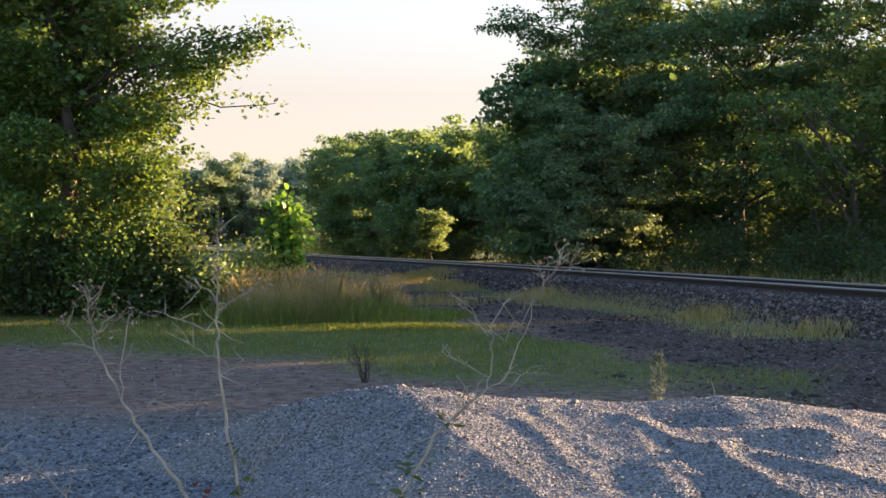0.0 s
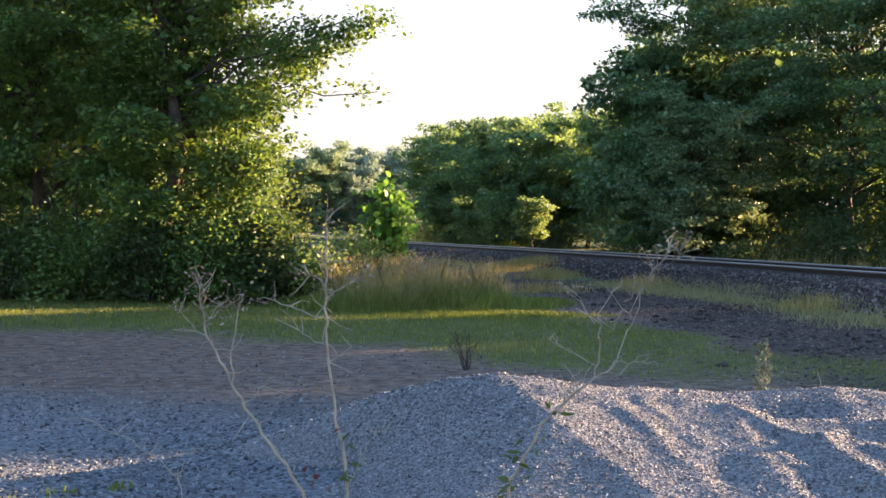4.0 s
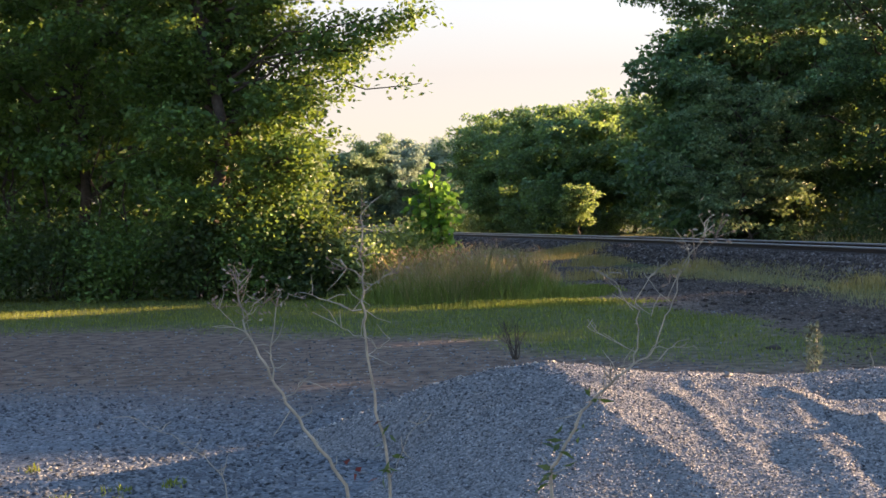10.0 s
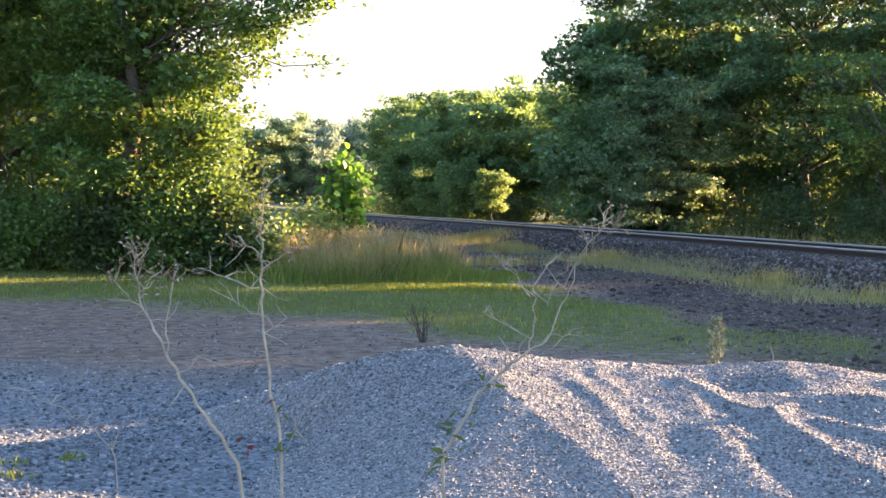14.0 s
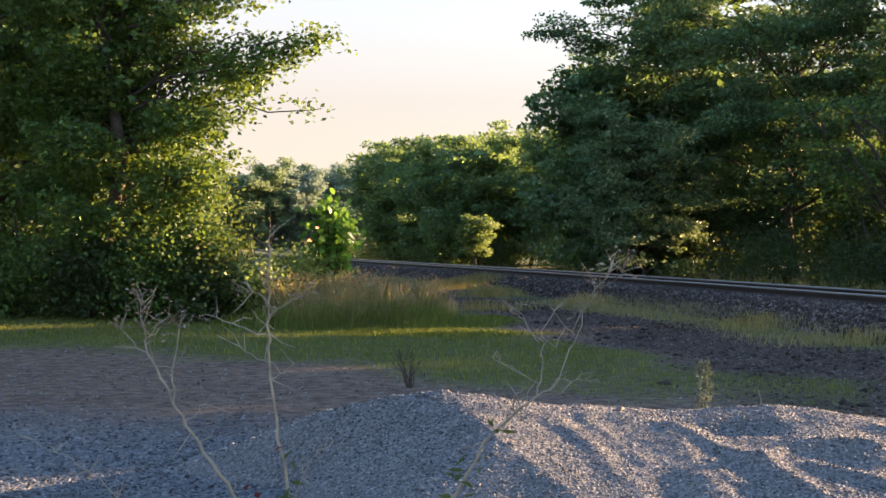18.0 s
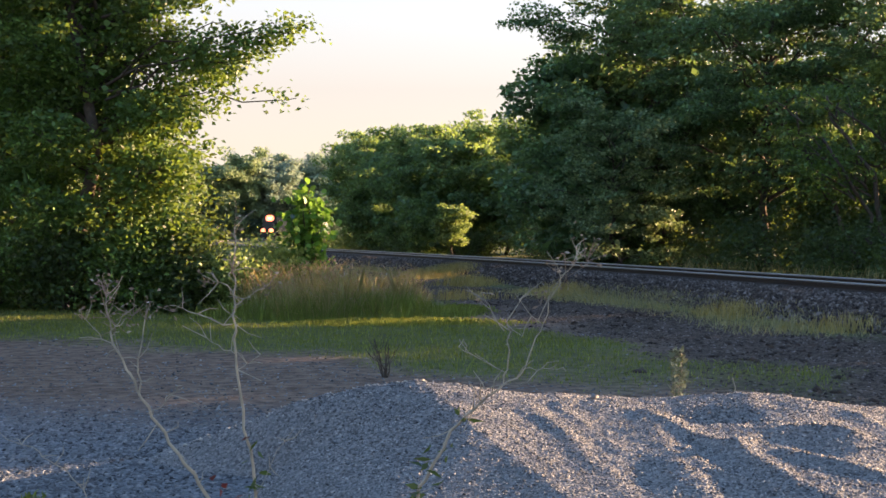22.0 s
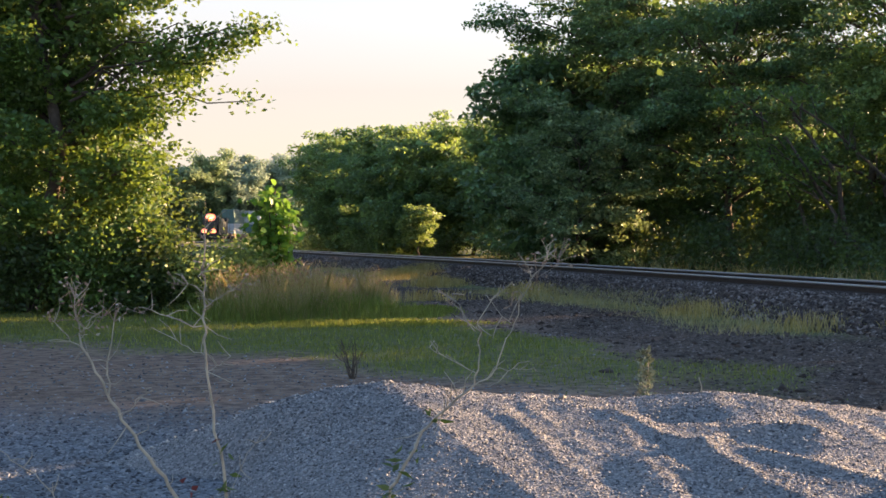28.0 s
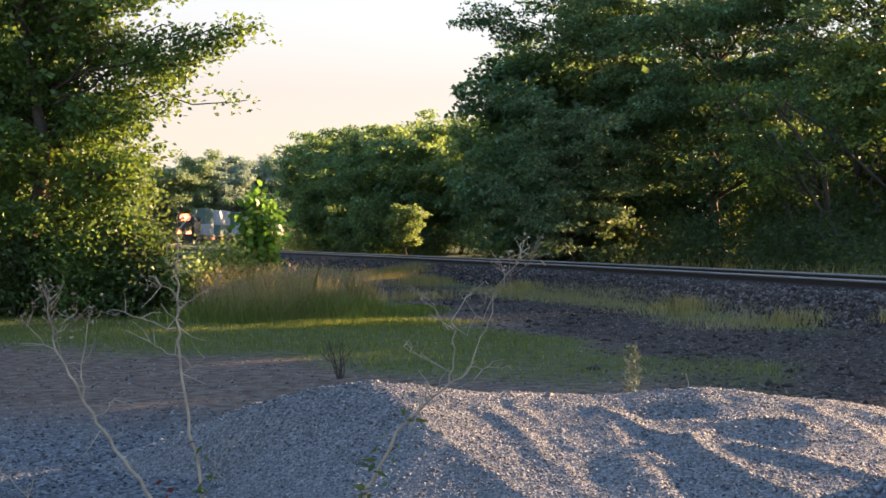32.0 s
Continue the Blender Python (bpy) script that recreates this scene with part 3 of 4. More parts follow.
# ---- railway track ----
def build_track():
    track = thing("railway_track", "single railway track on dark stone ballast with polished rails", "railway track", kind="structure")
    s = np.concatenate([np.arange(20, 170, 1.5), np.arange(170, 900, 5.0)])
    foot = [(-0.075, -0.17), (-0.075, -0.155), (-0.012, -0.13), (-0.012, -0.045), (0.012, -0.045), (0.012, -0.13), (0.075, -0.155), (0.075, -0.17)]
    head = [(-0.012, -0.045), (-0.036, -0.032), (-0.037, -0.01), (-0.03, 0.0), (0.03, 0.0), (0.037, -0.01), (0.036, -0.032), (0.012, -0.045)]

    def sweep(prof, side):
        verts, faces, m = [], [], len(prof)
        for k, a in enumerate(s):
            x, y, h = track_at(a)
            c, q = math.cos(radians(h)), math.sin(radians(h))
            verts.extend((x + (side + u) * c, y - (side + u) * q, RAIL_TOP_Z + w) for u, w in prof)
            if k:
                faces.extend(((k - 1) * m + j, (k - 1) * m + j + 1, k * m + j + 1, k * m + j) for j in range(m - 1))
        return verts, faces

    for side in (-0.7525, 0.7525):
        rail = from_arrays("rail", *sweep(foot, side), RAIL_SIDE, track, "rusty steel rail with a polished head")
        from_arrays("rail_head", *sweep(head, side), RAIL_TOP, rail, "polished rail head")
    bm = box((2.6, 0.23, 0.18), (0, 0, 0), 0.012)
    tie = part("tie", bm, TIE, track)
    first = True
    for k in range(300):
        a = 74 + 0.55 * k
        x, y, h = track_at(a)
        ob = tie if first else new("tie", tie.data)
        first = False
        ob.parent = track
        ob.matrix_local = pose(x, y, RAIL_TOP_Z - 0.17 - 0.088, 0, 0, -h)
    r = np.random.default_rng(31)
    n = 60000
    y = 18 + 80 * r.uniform(0, 1, n) ** 1.7
    d = r.uniform(-3.4, 2.6, n)
    d = np.where(np.abs(d) < 0.95, d - 1.2, d)
    x = track_x(y) + d
    v, f = stones(np.stack([x, y, ground_z(x, y) + 0.01], -1), 0.1, r)
    ballast = from_arrays("ballast", v, f, BALLAST, track, "dark broken ballast stone")
    tagged(ballast, kind="stuff")


build_track()


# ---- trees ----
def limb_line(a, b, r0, r1, sag, r, n=6):
    """A bowed, slightly crooked limb from a to b."""
    a, b = np.array(a, float), np.array(b, float)
    t = np.linspace(0, 1, n)[:, None]
    p = a + (b - a) * t + np.array((0, 0, sag)) * (t * (1 - t)) * 4
    p[1:-1] += r.normal(size=(n - 2, 3)) * np.linalg.norm(b - a) * 0.03
    return [(q, r0 + (r1 - r0) * float(u)) for q, u in zip(p, t[:, 0])]


def tree(name, label, at, height, radius, bare, limbs, clumps, per, leaf, mat, seed, spread=0.45, limb_up=0.25, shape=0.6, trunk=None, extra=(), lean=(0, 0), group="", flat=0.6, category="tree", core=1200, core_leaf=0.4, loose=0.13):
    """A tapered trunk, limbs and twigs, and a crown of leaf sprays round the twigs. extra: added limbs as (from, to, sprays, bare share)."""
    r = np.random.default_rng(seed)
    t = thing(name, label, category, group, at=at)
    tr = trunk or height * 0.016
    top = np.array((lean[0], lean[1], height * 0.93))
    lines = [limb_line((0, 0, -0.15), top, tr, tr * 0.15, 0.0, r, 9)]
    ends, twigs = [], []
    for k in range(limbs):
        h = bare + (height * 0.95 - bare) * ((k + r.uniform(0, 1)) / limbs)
        u = (h - bare) / max(height - bare, 0.1)
        reach = radius * (np.sin(np.pi * np.clip(u * 0.8 + 0.14, 0, 1)) ** shape) * r.uniform(0.7, 1.1)
        a = k * 2.4 + r.uniform(-0.5, 0.5)
        root = top * (h * 0.9 / (height * 0.93))
        tip = np.array((root[0] + reach * np.cos(a), root[1] + reach * np.sin(a), h + reach * limb_up * r.uniform(0.3, 1.5)))
        lines.append(limb_line(root, tip, tr * (0.5 - 0.3 * u), tr * 0.08, reach * 0.08, r))
        ends.append((root, tip))
    for root, tip, _, _ in extra:
        lines.append(limb_line(root, tip, tr * 0.2, tr * 0.04, 0.25, r, 9))
    for k in range(clumps):
        root, tip = ends[k % len(ends)]
        f = 1.08 - 0.85 * r.uniform(0, 1) ** 1.6
        p = root + (tip - root) * f
        q = p + r.normal(size=3) * np.array((1, 1, 0.7)) * radius * loose
        twigs.append(q)
        lines.append(limb_line(p, q, tr * 0.07, tr * 0.03, 0.05, r, 3))
    centres = np.array(twigs)
    ways = r.normal(size=(clumps, per, 3))
    ways /= np.linalg.norm(ways, axis=2, keepdims=True)
    ways[..., 2] = ways[..., 2] * 0.75 + 0.2
    reach = r.uniform(0.25, 1.0, (clumps, per, 1)) ** 0.45 * r.uniform(0.7, 1.5, (clumps, 1, 1)) * spread * 1.35
    cloud = (centres[:, None] + ways * reach * (1, 1, flat)).reshape(-1, 3)
    for root, tip, sprays, begin in extra:
        root, tip = np.array(root, float), np.array(tip, float)
        f = r.uniform(begin, 1.0, sprays)[:, None]
        c = root + (tip - root) * f + r.normal(size=(sprays, 3)) * 0.16
        cloud = np.concatenate([cloud, (c[:, None] + r.normal(size=(sprays, 7, 3)) * 0.09).reshape(-1, 3)])
    cloud = cloud[cloud[:, 2] > 0.05 - at[2] * 0]
    v, f = tubes(lines[:1], 8)
    from_arrays("trunk", v, f, BARK, t, smooth=True)
    for line in lines[1:1 + limbs + len(extra)]:
        v, f = tubes([line])
        from_arrays("limb", v, f, BARK, t, smooth=True)
    v, f = tubes(lines[1 + limbs + len(extra):], 4)
    tagged(from_arrays("twig_wood", v, f, BARK, t, smooth=True), kind="stuff")
    v, f = leaves(cloud, leaf, leaf * 0.6, r)
    h = r.uniform(bare + 0.3, height * 0.9, core)
    u = (h - bare) / (height - bare)
    w = radius * 0.72 * np.sin(np.pi * np.clip(u * 0.8 + 0.14, 0, 1)) ** shape * np.sqrt(r.uniform(0, 1, core))
    a = r.uniform(0, 2 * np.pi, core)
    inner = np.stack([w * np.cos(a) + lean[0] * h / height, w * np.sin(a) + lean[1] * h / height, h], -1)
    v2, f2 = leaves(inner, core_leaf, core_leaf * 0.7, r)
    from_arrays("crown", np.concatenate([v, v2]), np.concatenate([f, f2 + len(v)]), mat, t)
    return t


def shrub(label, at, height, radius, count, leaf, mat, seed, group="", stems=7, name="shrub"):
    """Several stems from one root with leaf sprays."""
    r = np.random.default_rng(seed)
    t = thing(name, label, "shrub", group, at=at)
    lines, c = [], []
    for k in range(stems):
        a, u = r.uniform(0, 2 * np.pi), np.sqrt(r.uniform(0, 1))
        tip = np.array((radius * u * np.cos(a), radius * u * np.sin(a), height * (1 - 0.45 * u * u) * r.uniform(0.75, 1.05)))
        lines.append(limb_line((0.1 * np.cos(a), 0.1 * np.sin(a), -0.1), tip, 0.025, 0.006, 0.1, r, 5))
        c.append(tip)
        for w in range(4):
            g = r.uniform(0.3, 0.95)
            c.append(tip * g + r.normal(size=3) * radius * 0.3)
    c = np.array(c)
    per = count // len(c)
    cloud = (c[:, None] + r.normal(size=(len(c), per, 3)) * (radius * 0.3, radius * 0.3, height * 0.16)).reshape(-1, 3)
    cloud[:, 2] = np.abs(cloud[:, 2] - 0.03) + 0.03
    for line in lines:
        v, f = tubes([line], 5)
        from_arrays("stem", v, f, BARK, t, smooth=True)
    v, f = leaves(cloud, leaf, leaf * 0.6, r)
    from_arrays("foliage", v, f, mat, t)
    return t


def on_ground(x, y, sink=0.0):
    return (x, y, float(ground_z(np.array(float(x)), np.array(float(y)))) - sink)


# the broad tree at the lot's edge, with two light boughs reaching out, and its neighbours
tree("broadleaf_tree", "tall leafy tree with bright green leaves and reaching boughs", on_ground(-7.8, 29.5), 12.5, 1.95, 0.9, 44, 820, 105, 0.125, LEAF_ELM, 41, 0.3,
     trunk=0.17, shape=0.3, core=1500, core_leaf=0.19, flat=0.85, extra=(((0.3, -0.4, 4.5), (4.5, -1.2, 5.65), 100, 0.42), ((0.3, -0.4, 4.2), (3.4, -1.0, 4.95), 90, 0.4), ((0.3, -0.4, 4.4), (3.9, -1.1, 5.35), 100, 0.42), ((0.3, -0.4, 4.5), (3.0, -1.0, 5.6), 60, 0.4),
                                                          ((0.2, -0.3, 3.6), (2.95, -0.9, 4.25), 60, 0.5), ((0.2, -0.3, 5.9), (3.5, -0.8, 6.6), 60, 0.4), ((0.3, -0.4, 3.6), (4.25, -1.0, 4.2), 10, 0.86),
                                                          ((0.2, -0.3, 2.4), (2.5, -0.9, 3.2), 90, 0.3), ((0.2, -0.3, 1.9), (2.4, -0.9, 2.5), 90, 0.3), ((0.2, -0.3, 1.2), (2.25, -0.9, 1.5), 90, 0.3)))
tree("broadleaf_tree", "tall leafy tree in the shade at the lot's edge", on_ground(-11.6, 31.5), 12, 3.1, 2.2, 34, 560, 100, 0.14, LEAF_ELM, 42, 0.38, trunk=0.15, shape=0.3, core=2600, core_leaf=0.22)
tree("broadleaf_tree", "tall leafy tree in the shade at the lot's edge", on_ground(-15.5, 29.5), 12, 3.2, 1.5, 30, 360, 90, 0.15, LEAF_ELM, 43, 0.45, trunk=0.15, core=3000, core_leaf=0.22)
for k, (x, y, h, rad) in enumerate(((-16, 42, 13, 4.5), (-22, 50, 14, 5), (-28, 62, 15, 5.5), (-34, 84, 16, 6), (-20, 64, 14, 4.2), (-24, 86, 14, 4.5), (-44, 110, 16, 6), (-40, 150, 16, 6))):
    tree("broadleaf_tree", "leafy tree standing behind the lot's edge", on_ground(x, y), h, rad, 0.5, 24, 200, 70, 0.28, LEAF_MID if k > 3 else LEAF_ELM, 240 + k, 0.75, group="trees behind the lot", core=1500, core_leaf=0.6)
for k, (x, y, h, rad) in enumerate(((-5.9, 28.6, 1.45, 0.8), (-4.9, 28.6, 1.25, 0.7), (-4.2, 29.6, 1.25, 0.7), (-6.8, 28.4, 1.6, 1.0), (-8.2, 28.6, 1.5, 1.0), (-9.8, 29.0, 1.7, 1.1), (-11.4, 29.3, 1.6, 1.1), (-13.2, 29.4, 1.8, 1.2), (-6.6, 30.5, 2.4, 1.1), (-9.0, 31, 2.4, 1.3), (-3.9, 30.9, 1.25, 0.6), (-14.6, 29, 1.7, 1.2))):
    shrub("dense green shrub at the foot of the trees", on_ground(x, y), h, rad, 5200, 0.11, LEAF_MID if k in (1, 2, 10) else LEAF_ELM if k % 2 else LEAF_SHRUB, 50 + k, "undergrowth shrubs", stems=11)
for k, (x, y) in enumerate(((-12.6, 30.2), (-11.9, 30.6), (-11.1, 30.3), (-10.4, 30.8), (-13.4, 30.5))):
    r = np.random.default_rng(70 + k)
    t = thing("bare_sapling", "thin leafless crooked sapling in the thicket", "sapling", "bare saplings", at=on_ground(x, y))
    tip = np.array((r.uniform(-0.8, 0.8), r.uniform(-0.3, 0.3), r.uniform(3.2, 4.4)))
    lines = [limb_line((0, 0, -0.1), tip, 0.045, 0.012, 0.1, r, 8)]
    for j in range(8):
        p = tip * r.uniform(0.25, 0.9)
        lines.append(limb_line(p, p + np.array((r.uniform(-1, 1), r.uniform(-0.4, 0.4), r.uniform(0.1, 0.8))), 0.018, 0.005, 0.05, r, 4))
    for j, line in enumerate(lines):
        v, f = tubes([line], 5)
        from_arrays("branch" if j else "stem", v, f, BARK, t, smooth=True)


def big_leaf_sapling():
    r = np.random.default_rng(80)
    t = thing("large_leaved_sapling", "bright green sapling with large round leaves", "sapling", at=on_ground(-3.6, 30.2))
    lines, c = [], []
    for k in range(13):
        a = r.uniform(0, 2 * np.pi)
        u = r.uniform(0, 1)
        tip = np.array((0.56 * u * np.cos(a) + 0.12, 0.45 * u * np.sin(a), 2.5 - 0.9 * u))
        lines.append(limb_line((0, 0, -0.1), tip, 0.025, 0.008, 0.1, r, 6))
        c.extend(tip * g + r.normal(size=3) * (0.17, 0.17, 0.08) for g in np.linspace(0.3, 1.0, 90))
    for line in lines:
        v, f = tubes([line], 5)
        from_arrays("stem", v, f, BARK, t, smooth=True)
    v, f = round_leaves(np.array(c), 0.14, r)
    from_arrays("foliage", v, f, LEAF_BRIGHT, t)


big_leaf_sapling()

# the wood beyond the track: large locust trees, then a row along the bend, then far woods
WOOD = "trees beyond the track"
for k, (x, y, h, rad, n) in enumerate(((6.7, 57, 14.5, 4.3, 1100), (10.4, 52, 10.6, 4.4, 500), (14.9, 48, 16, 4.6, 680), (20.6, 53.2, 13, 3.3, 300))):
    tree("locust_tree", "tall dark locust tree with layered feathery foliage", on_ground(x, y), h, rad, 2.8 if k in (1, 2) else 1.0, 40, n, 90, 0.17, LEAF_LOCUST, 90 + k, 0.5, group=WOOD, trunk=0.17, flat=0.3, limb_up=0.3, shape=0.6 if k < 1 else 0.4, core=1200 if k < 1 else 300, core_leaf=0.4)
for k, (x, y, h, rad) in enumerate(((4.6, 59.5, 8.9, 3.0), (9.5, 68, 9.5, 4.5), (14, 62, 8.2, 4.5), (20, 66, 8.5, 5), (19, 75, 6.5, 5), (28, 72, 8, 6), (5.5, 84, 4.8, 3.5), (10, 100, 4.5, 4))):
    tree("locust_tree", "tall dark tree standing deeper in the wood", on_ground(x, y), h, rad, 0.4, 28, 240, 80, 0.3, LEAF_LOCUST, 220 + k, 0.8, group=WOOD, trunk=0.2, flat=0.4, shape=0.35, core=1200, core_leaf=0.6)
# trees added past the view to block low sun, leaving lanes beneath their crowns
for k, (x, y, h, rad, bare, n, core) in enumerate(((19, 11.0, 12, 2.6, 0.8, 220, 1800), (20.5, 23.9, 13, 2.7, 0.8, 180, 1400), (26, 27, 13, 2.8, 1.0, 150, 900), (21, 27.8, 13, 2.5, 0.8, 210, 1500), (27, 30.8, 13, 1.7, 1.0, 150, 900), (21, 31.7, 13, 2.0, 0.8, 170, 1200), (27, 35.1, 13, 2.0, 1.0, 150, 900),
                                                    (21.5, 33.5, 13, 2.0, 0.8, 170, 1200), (27.5, 36.5, 13, 2.0, 1.0, 150, 900), (21.5, 38.7, 8.0, 1.2, 0.8, 170, 1200), (27, 42.3, 5.1, 2.2, 1.0, 150, 700), (20, 20.4, 11, 2.0, 4.9, 170, 500), (21.5, 46.0, 17, 3.2, 9.6, 190, 900), (21.5, 41.4, 5.4, 1.5, 0.6, 170, 1100), (22.3, 36.6, 11, 2.1, 5.15, 190, 1100), (22, 61, 13, 3.2, 0.8, 70, 200))):
    tree("locust_tree", "tall locust tree beside the railway, added past the view to block low sun", on_ground(x, y), h, rad, bare, 22, n, 60, 0.24, LEAF_LOCUST, 260 + k, 0.55, group=WOOD, trunk=0.2, flat=0.4, core=core, core_leaf=0.4)
# thicket added mostly out of view to keep low sun off the lot
for k, y in enumerate((19.2, 20.6, 22.0, 23.4, 24.8, 25.9, 29.1, 30.6, 32.2, 33.8)):
    shrub("dense thicket shrub at the wood's edge, added to block low sun", on_ground(track_x(y) + 6.2 + 0.4 * math.sin(k * 2.1), y), 2.35 + 0.2 * math.sin(k * 1.3), 0.9, 2600, 0.16, LEAF_SHRUB, 280 + k, "thicket along the wood")
# two more rows added to keep low sun out of the undergrowth
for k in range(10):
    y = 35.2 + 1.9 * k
    shrub("tall thicket shrub within the wood, added to block low sun", on_ground(track_x(y) + 13.5, y), 2.6, 1.5, 2200, 0.22, LEAF_SHRUB, 350 + k, "thicket along the wood")
    shrub("dense thicket shrub at the wood's edge, added to block low sun", on_ground(track_x(y) + 10.4 + 0.6 * math.sin(k * 2.1), y), 2.2, 1.5, 2600, 0.18, LEAF_SHRUB, 330 + k, "thicket along the wood")
for k, (y, d, h, rad) in enumerate(((80, 10.5, 7.4, 3.0), (84, 6.5, 7.4, 3.2), (92, 7.0, 7.6, 3.4), (100, 6.5, 7.8, 3.6), (109, 7.4, 8.2, 3.4), (92, 12, 8.2, 3.8), (104, 12, 8.6, 3.8), (120, 12, 9.2, 3.8))):
    tree("woodland_tree", "rounded green tree at the edge of the wood", on_ground(track_x(y) + d, y), h, rad, 0.3, 28, 330, 80, 0.26, LEAF_WOOD, 110 + k, 0.45, group=WOOD, trunk=0.15, shape=0.4, core=900, core_leaf=0.5)
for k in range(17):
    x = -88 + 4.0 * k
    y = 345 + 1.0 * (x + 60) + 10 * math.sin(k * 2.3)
    tree("distant_tree", "distant hazy green tree at the end of the bend", on_ground(x, y), 0.0565 * y + 2.0 * math.sin(k * 1.7), 6.0, 0.5, 22, 190, 90, 0.65, LEAF_FAR_HAZY if k > 8 else LEAF_FAR_LIT, 130 + k, 1.2, group="distant trees", trunk=0.3, shape=0.3, core=2200, core_leaf=1.2)
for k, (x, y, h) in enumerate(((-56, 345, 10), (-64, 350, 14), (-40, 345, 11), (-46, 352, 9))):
    tree("distant_tree", "distant dark green tree, leaf colour hazed, at the end of the bend", on_ground(x, y), h, 4.5, 0.3, 18, 160, 80, 0.6, LEAF_HAZE, 150 + k, 1.0, group="distant trees", trunk=0.25, core=500, core_leaf=1.0)

# row added unseen behind the nearer wood to shade the train
for k in range(9):
    x, y = -9 + 2.5 * math.sin(k * 1.9), 252 + 10 * k
    tree("woodland_tree", "tall dark tree inside the bend, added unseen to shade the train", on_ground(x, y), 17 + 1.5 * math.sin(k * 2.7), 5.5, 0.3, 20, 110, 60, 0.7, LEAF_WOOD, 450 + k, 0.9, group=WOOD, trunk=0.25, shape=0.35, core=700, core_leaf=1.2)


def leaning_trunk(at, tip, radius, seed, label):
    """A thin leaning trunk with a few bare limbs before the dark of the wood."""
    r = np.random.default_rng(seed)
    t = thing("leaning_tree", label, "tree", "leaning trunks", at=at)
    tip = np.array(tip, float)
    v, f = tubes([limb_line((0, 0, -0.2), tip, radius, radius * 0.35, 0.25, r, 9)], 8)
    from_arrays("trunk", v, f, BARK, t, smooth=True)
    c = []
    for k in range(7):
        p = tip * r.uniform(0.45, 1.0)
        q = p + np.array((r.uniform(-1.4, 0.5), r.uniform(-0.5, 0.5), r.uniform(0.2, 1.1)))
        v, f = tubes([limb_line(p, q, radius * 0.35, 0.01, 0.08, r, 5)], 6)
        from_arrays("limb", v, f, BARK, t, smooth=True)
        c.append(q)
    c = (np.array(c)[:, None] + r.normal(size=(len(c), 90, 3)) * (0.4, 0.3, 0.16)).reshape(-1, 3)
    v, f = leaves(c, 0.15, 0.09, r)
    from_arrays("crown", v, f, LEAF_ELM, t)


# high hedge added behind the wood's edge to cast the understory into shade
for k, (x, y) in enumerate(((16.4, 41.4), (17.4, 43.4), (18.2, 45.4), (18.6, 47.4), (18.4, 49.4), (18.0, 51.4), (17.4, 53.2), (15.6, 39.6))):
    shrub("tall dense thicket deep within the wood, added to darken the understory", on_ground(x, y), 4.8, 1.6, 4200, 0.26, LEAF_SHRUB, 380 + k, "thicket along the wood")

leaning_trunk(on_ground(12.6, 42.6), (-2.3, 0.3, 5.4), 0.1, 371, "slender trunk leaning over at the wood's edge")
leaning_trunk(on_ground(11.4, 43.0), (-1.7, 0.2, 4.0), 0.075, 372, "thin trunk leaning low at the wood's edge")
leaning_trunk(on_ground(14.4, 43.2), (-0.2, 0.2, 6.5), 0.11, 373, "upright thin trunk at the wood's edge")
leaning_trunk(on_ground(16.2, 42.6), (-6.4, 0.2, 5.6), 0.06, 374, "long slender trunk leaning far over at the wood's edge")
leaning_trunk(on_ground(12.5, 42.2), (-3.2, 0.2, 4.9), 0.08, 375, "thin trunk leaning low at the wood's edge")
tree("broadleaf_tree", "slender tree with a sunlit yellow-green crown at the wood's edge", on_ground(13.6, 43.9), 7.3, 1.25, 4.0, 14, 150, 60, 0.17, LEAF_MID, 376, 0.34, trunk=0.07, core=120, core_leaf=0.25)

# undergrowth along the far side of the track
r0 = np.random.default_rng(160)
for k in range(26):
    y = 26 + 3.9 * k
    if 70 < y < 79:
        continue
    d = 6.0 + r0.uniform(-0.4, 0.9)
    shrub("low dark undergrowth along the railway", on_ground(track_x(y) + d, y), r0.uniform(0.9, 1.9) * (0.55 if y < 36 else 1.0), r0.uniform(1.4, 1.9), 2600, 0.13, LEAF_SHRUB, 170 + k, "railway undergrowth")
tree("pale_locust_tree", "small pale-leaved locust tree at the wood's edge", on_ground(5.0, 52.4), 5.8, 2.5, 0.4, 22, 230, 70, 0.15, LEAF_PALE, 201, 0.34, trunk=0.07, flat=0.35, shape=0.4, core=100, core_leaf=0.3)
tree("young_tree", "small round pale green tree beside the track", on_ground(-1.25, 73), 2.85, 0.85, 1.0, 14, 110, 50, 0.15, LEAF_YOUNG, 202, 0.22, trunk=0.06, core=60, core_leaf=0.2, category="tree")


# ---- grasses ----
def meadow(name, n, xr, yr, height, width, lean, share, mat, label, seed, category="grass"):
    r = np.random.default_rng(seed)
    x, y = r.uniform(*xr, n), r.uniform(*yr, n)
    keep = r.uniform(0, 1, n) < share(x, y)
    x, y = x[keep], y[keep]
    v, f = blades(np.stack([x, y, ground_z(x, y) - 0.005], -1), height * (0.35 + 0.65 * share(x, y)), width, lean, r)
    tagged(from_arrays(name, v, f, mat), label, category, kind="stuff")


def clump(x, y, cx, cy, rx, ry):
    return np.clip(1.6 - 1.6 * np.sqrt(((x - cx) / rx) ** 2 + ((y - cy) / ry) ** 2), 0, 1)


meadow("lawn", 95000, (-14, 4.4), (12.2, 30), 0.07, 0.005, 0.5, lambda x, y: grass_share(x, y) * (track_off(x, y) < -4.2) * 0.9, GRASS, "short worn green grass on the lot", 301)
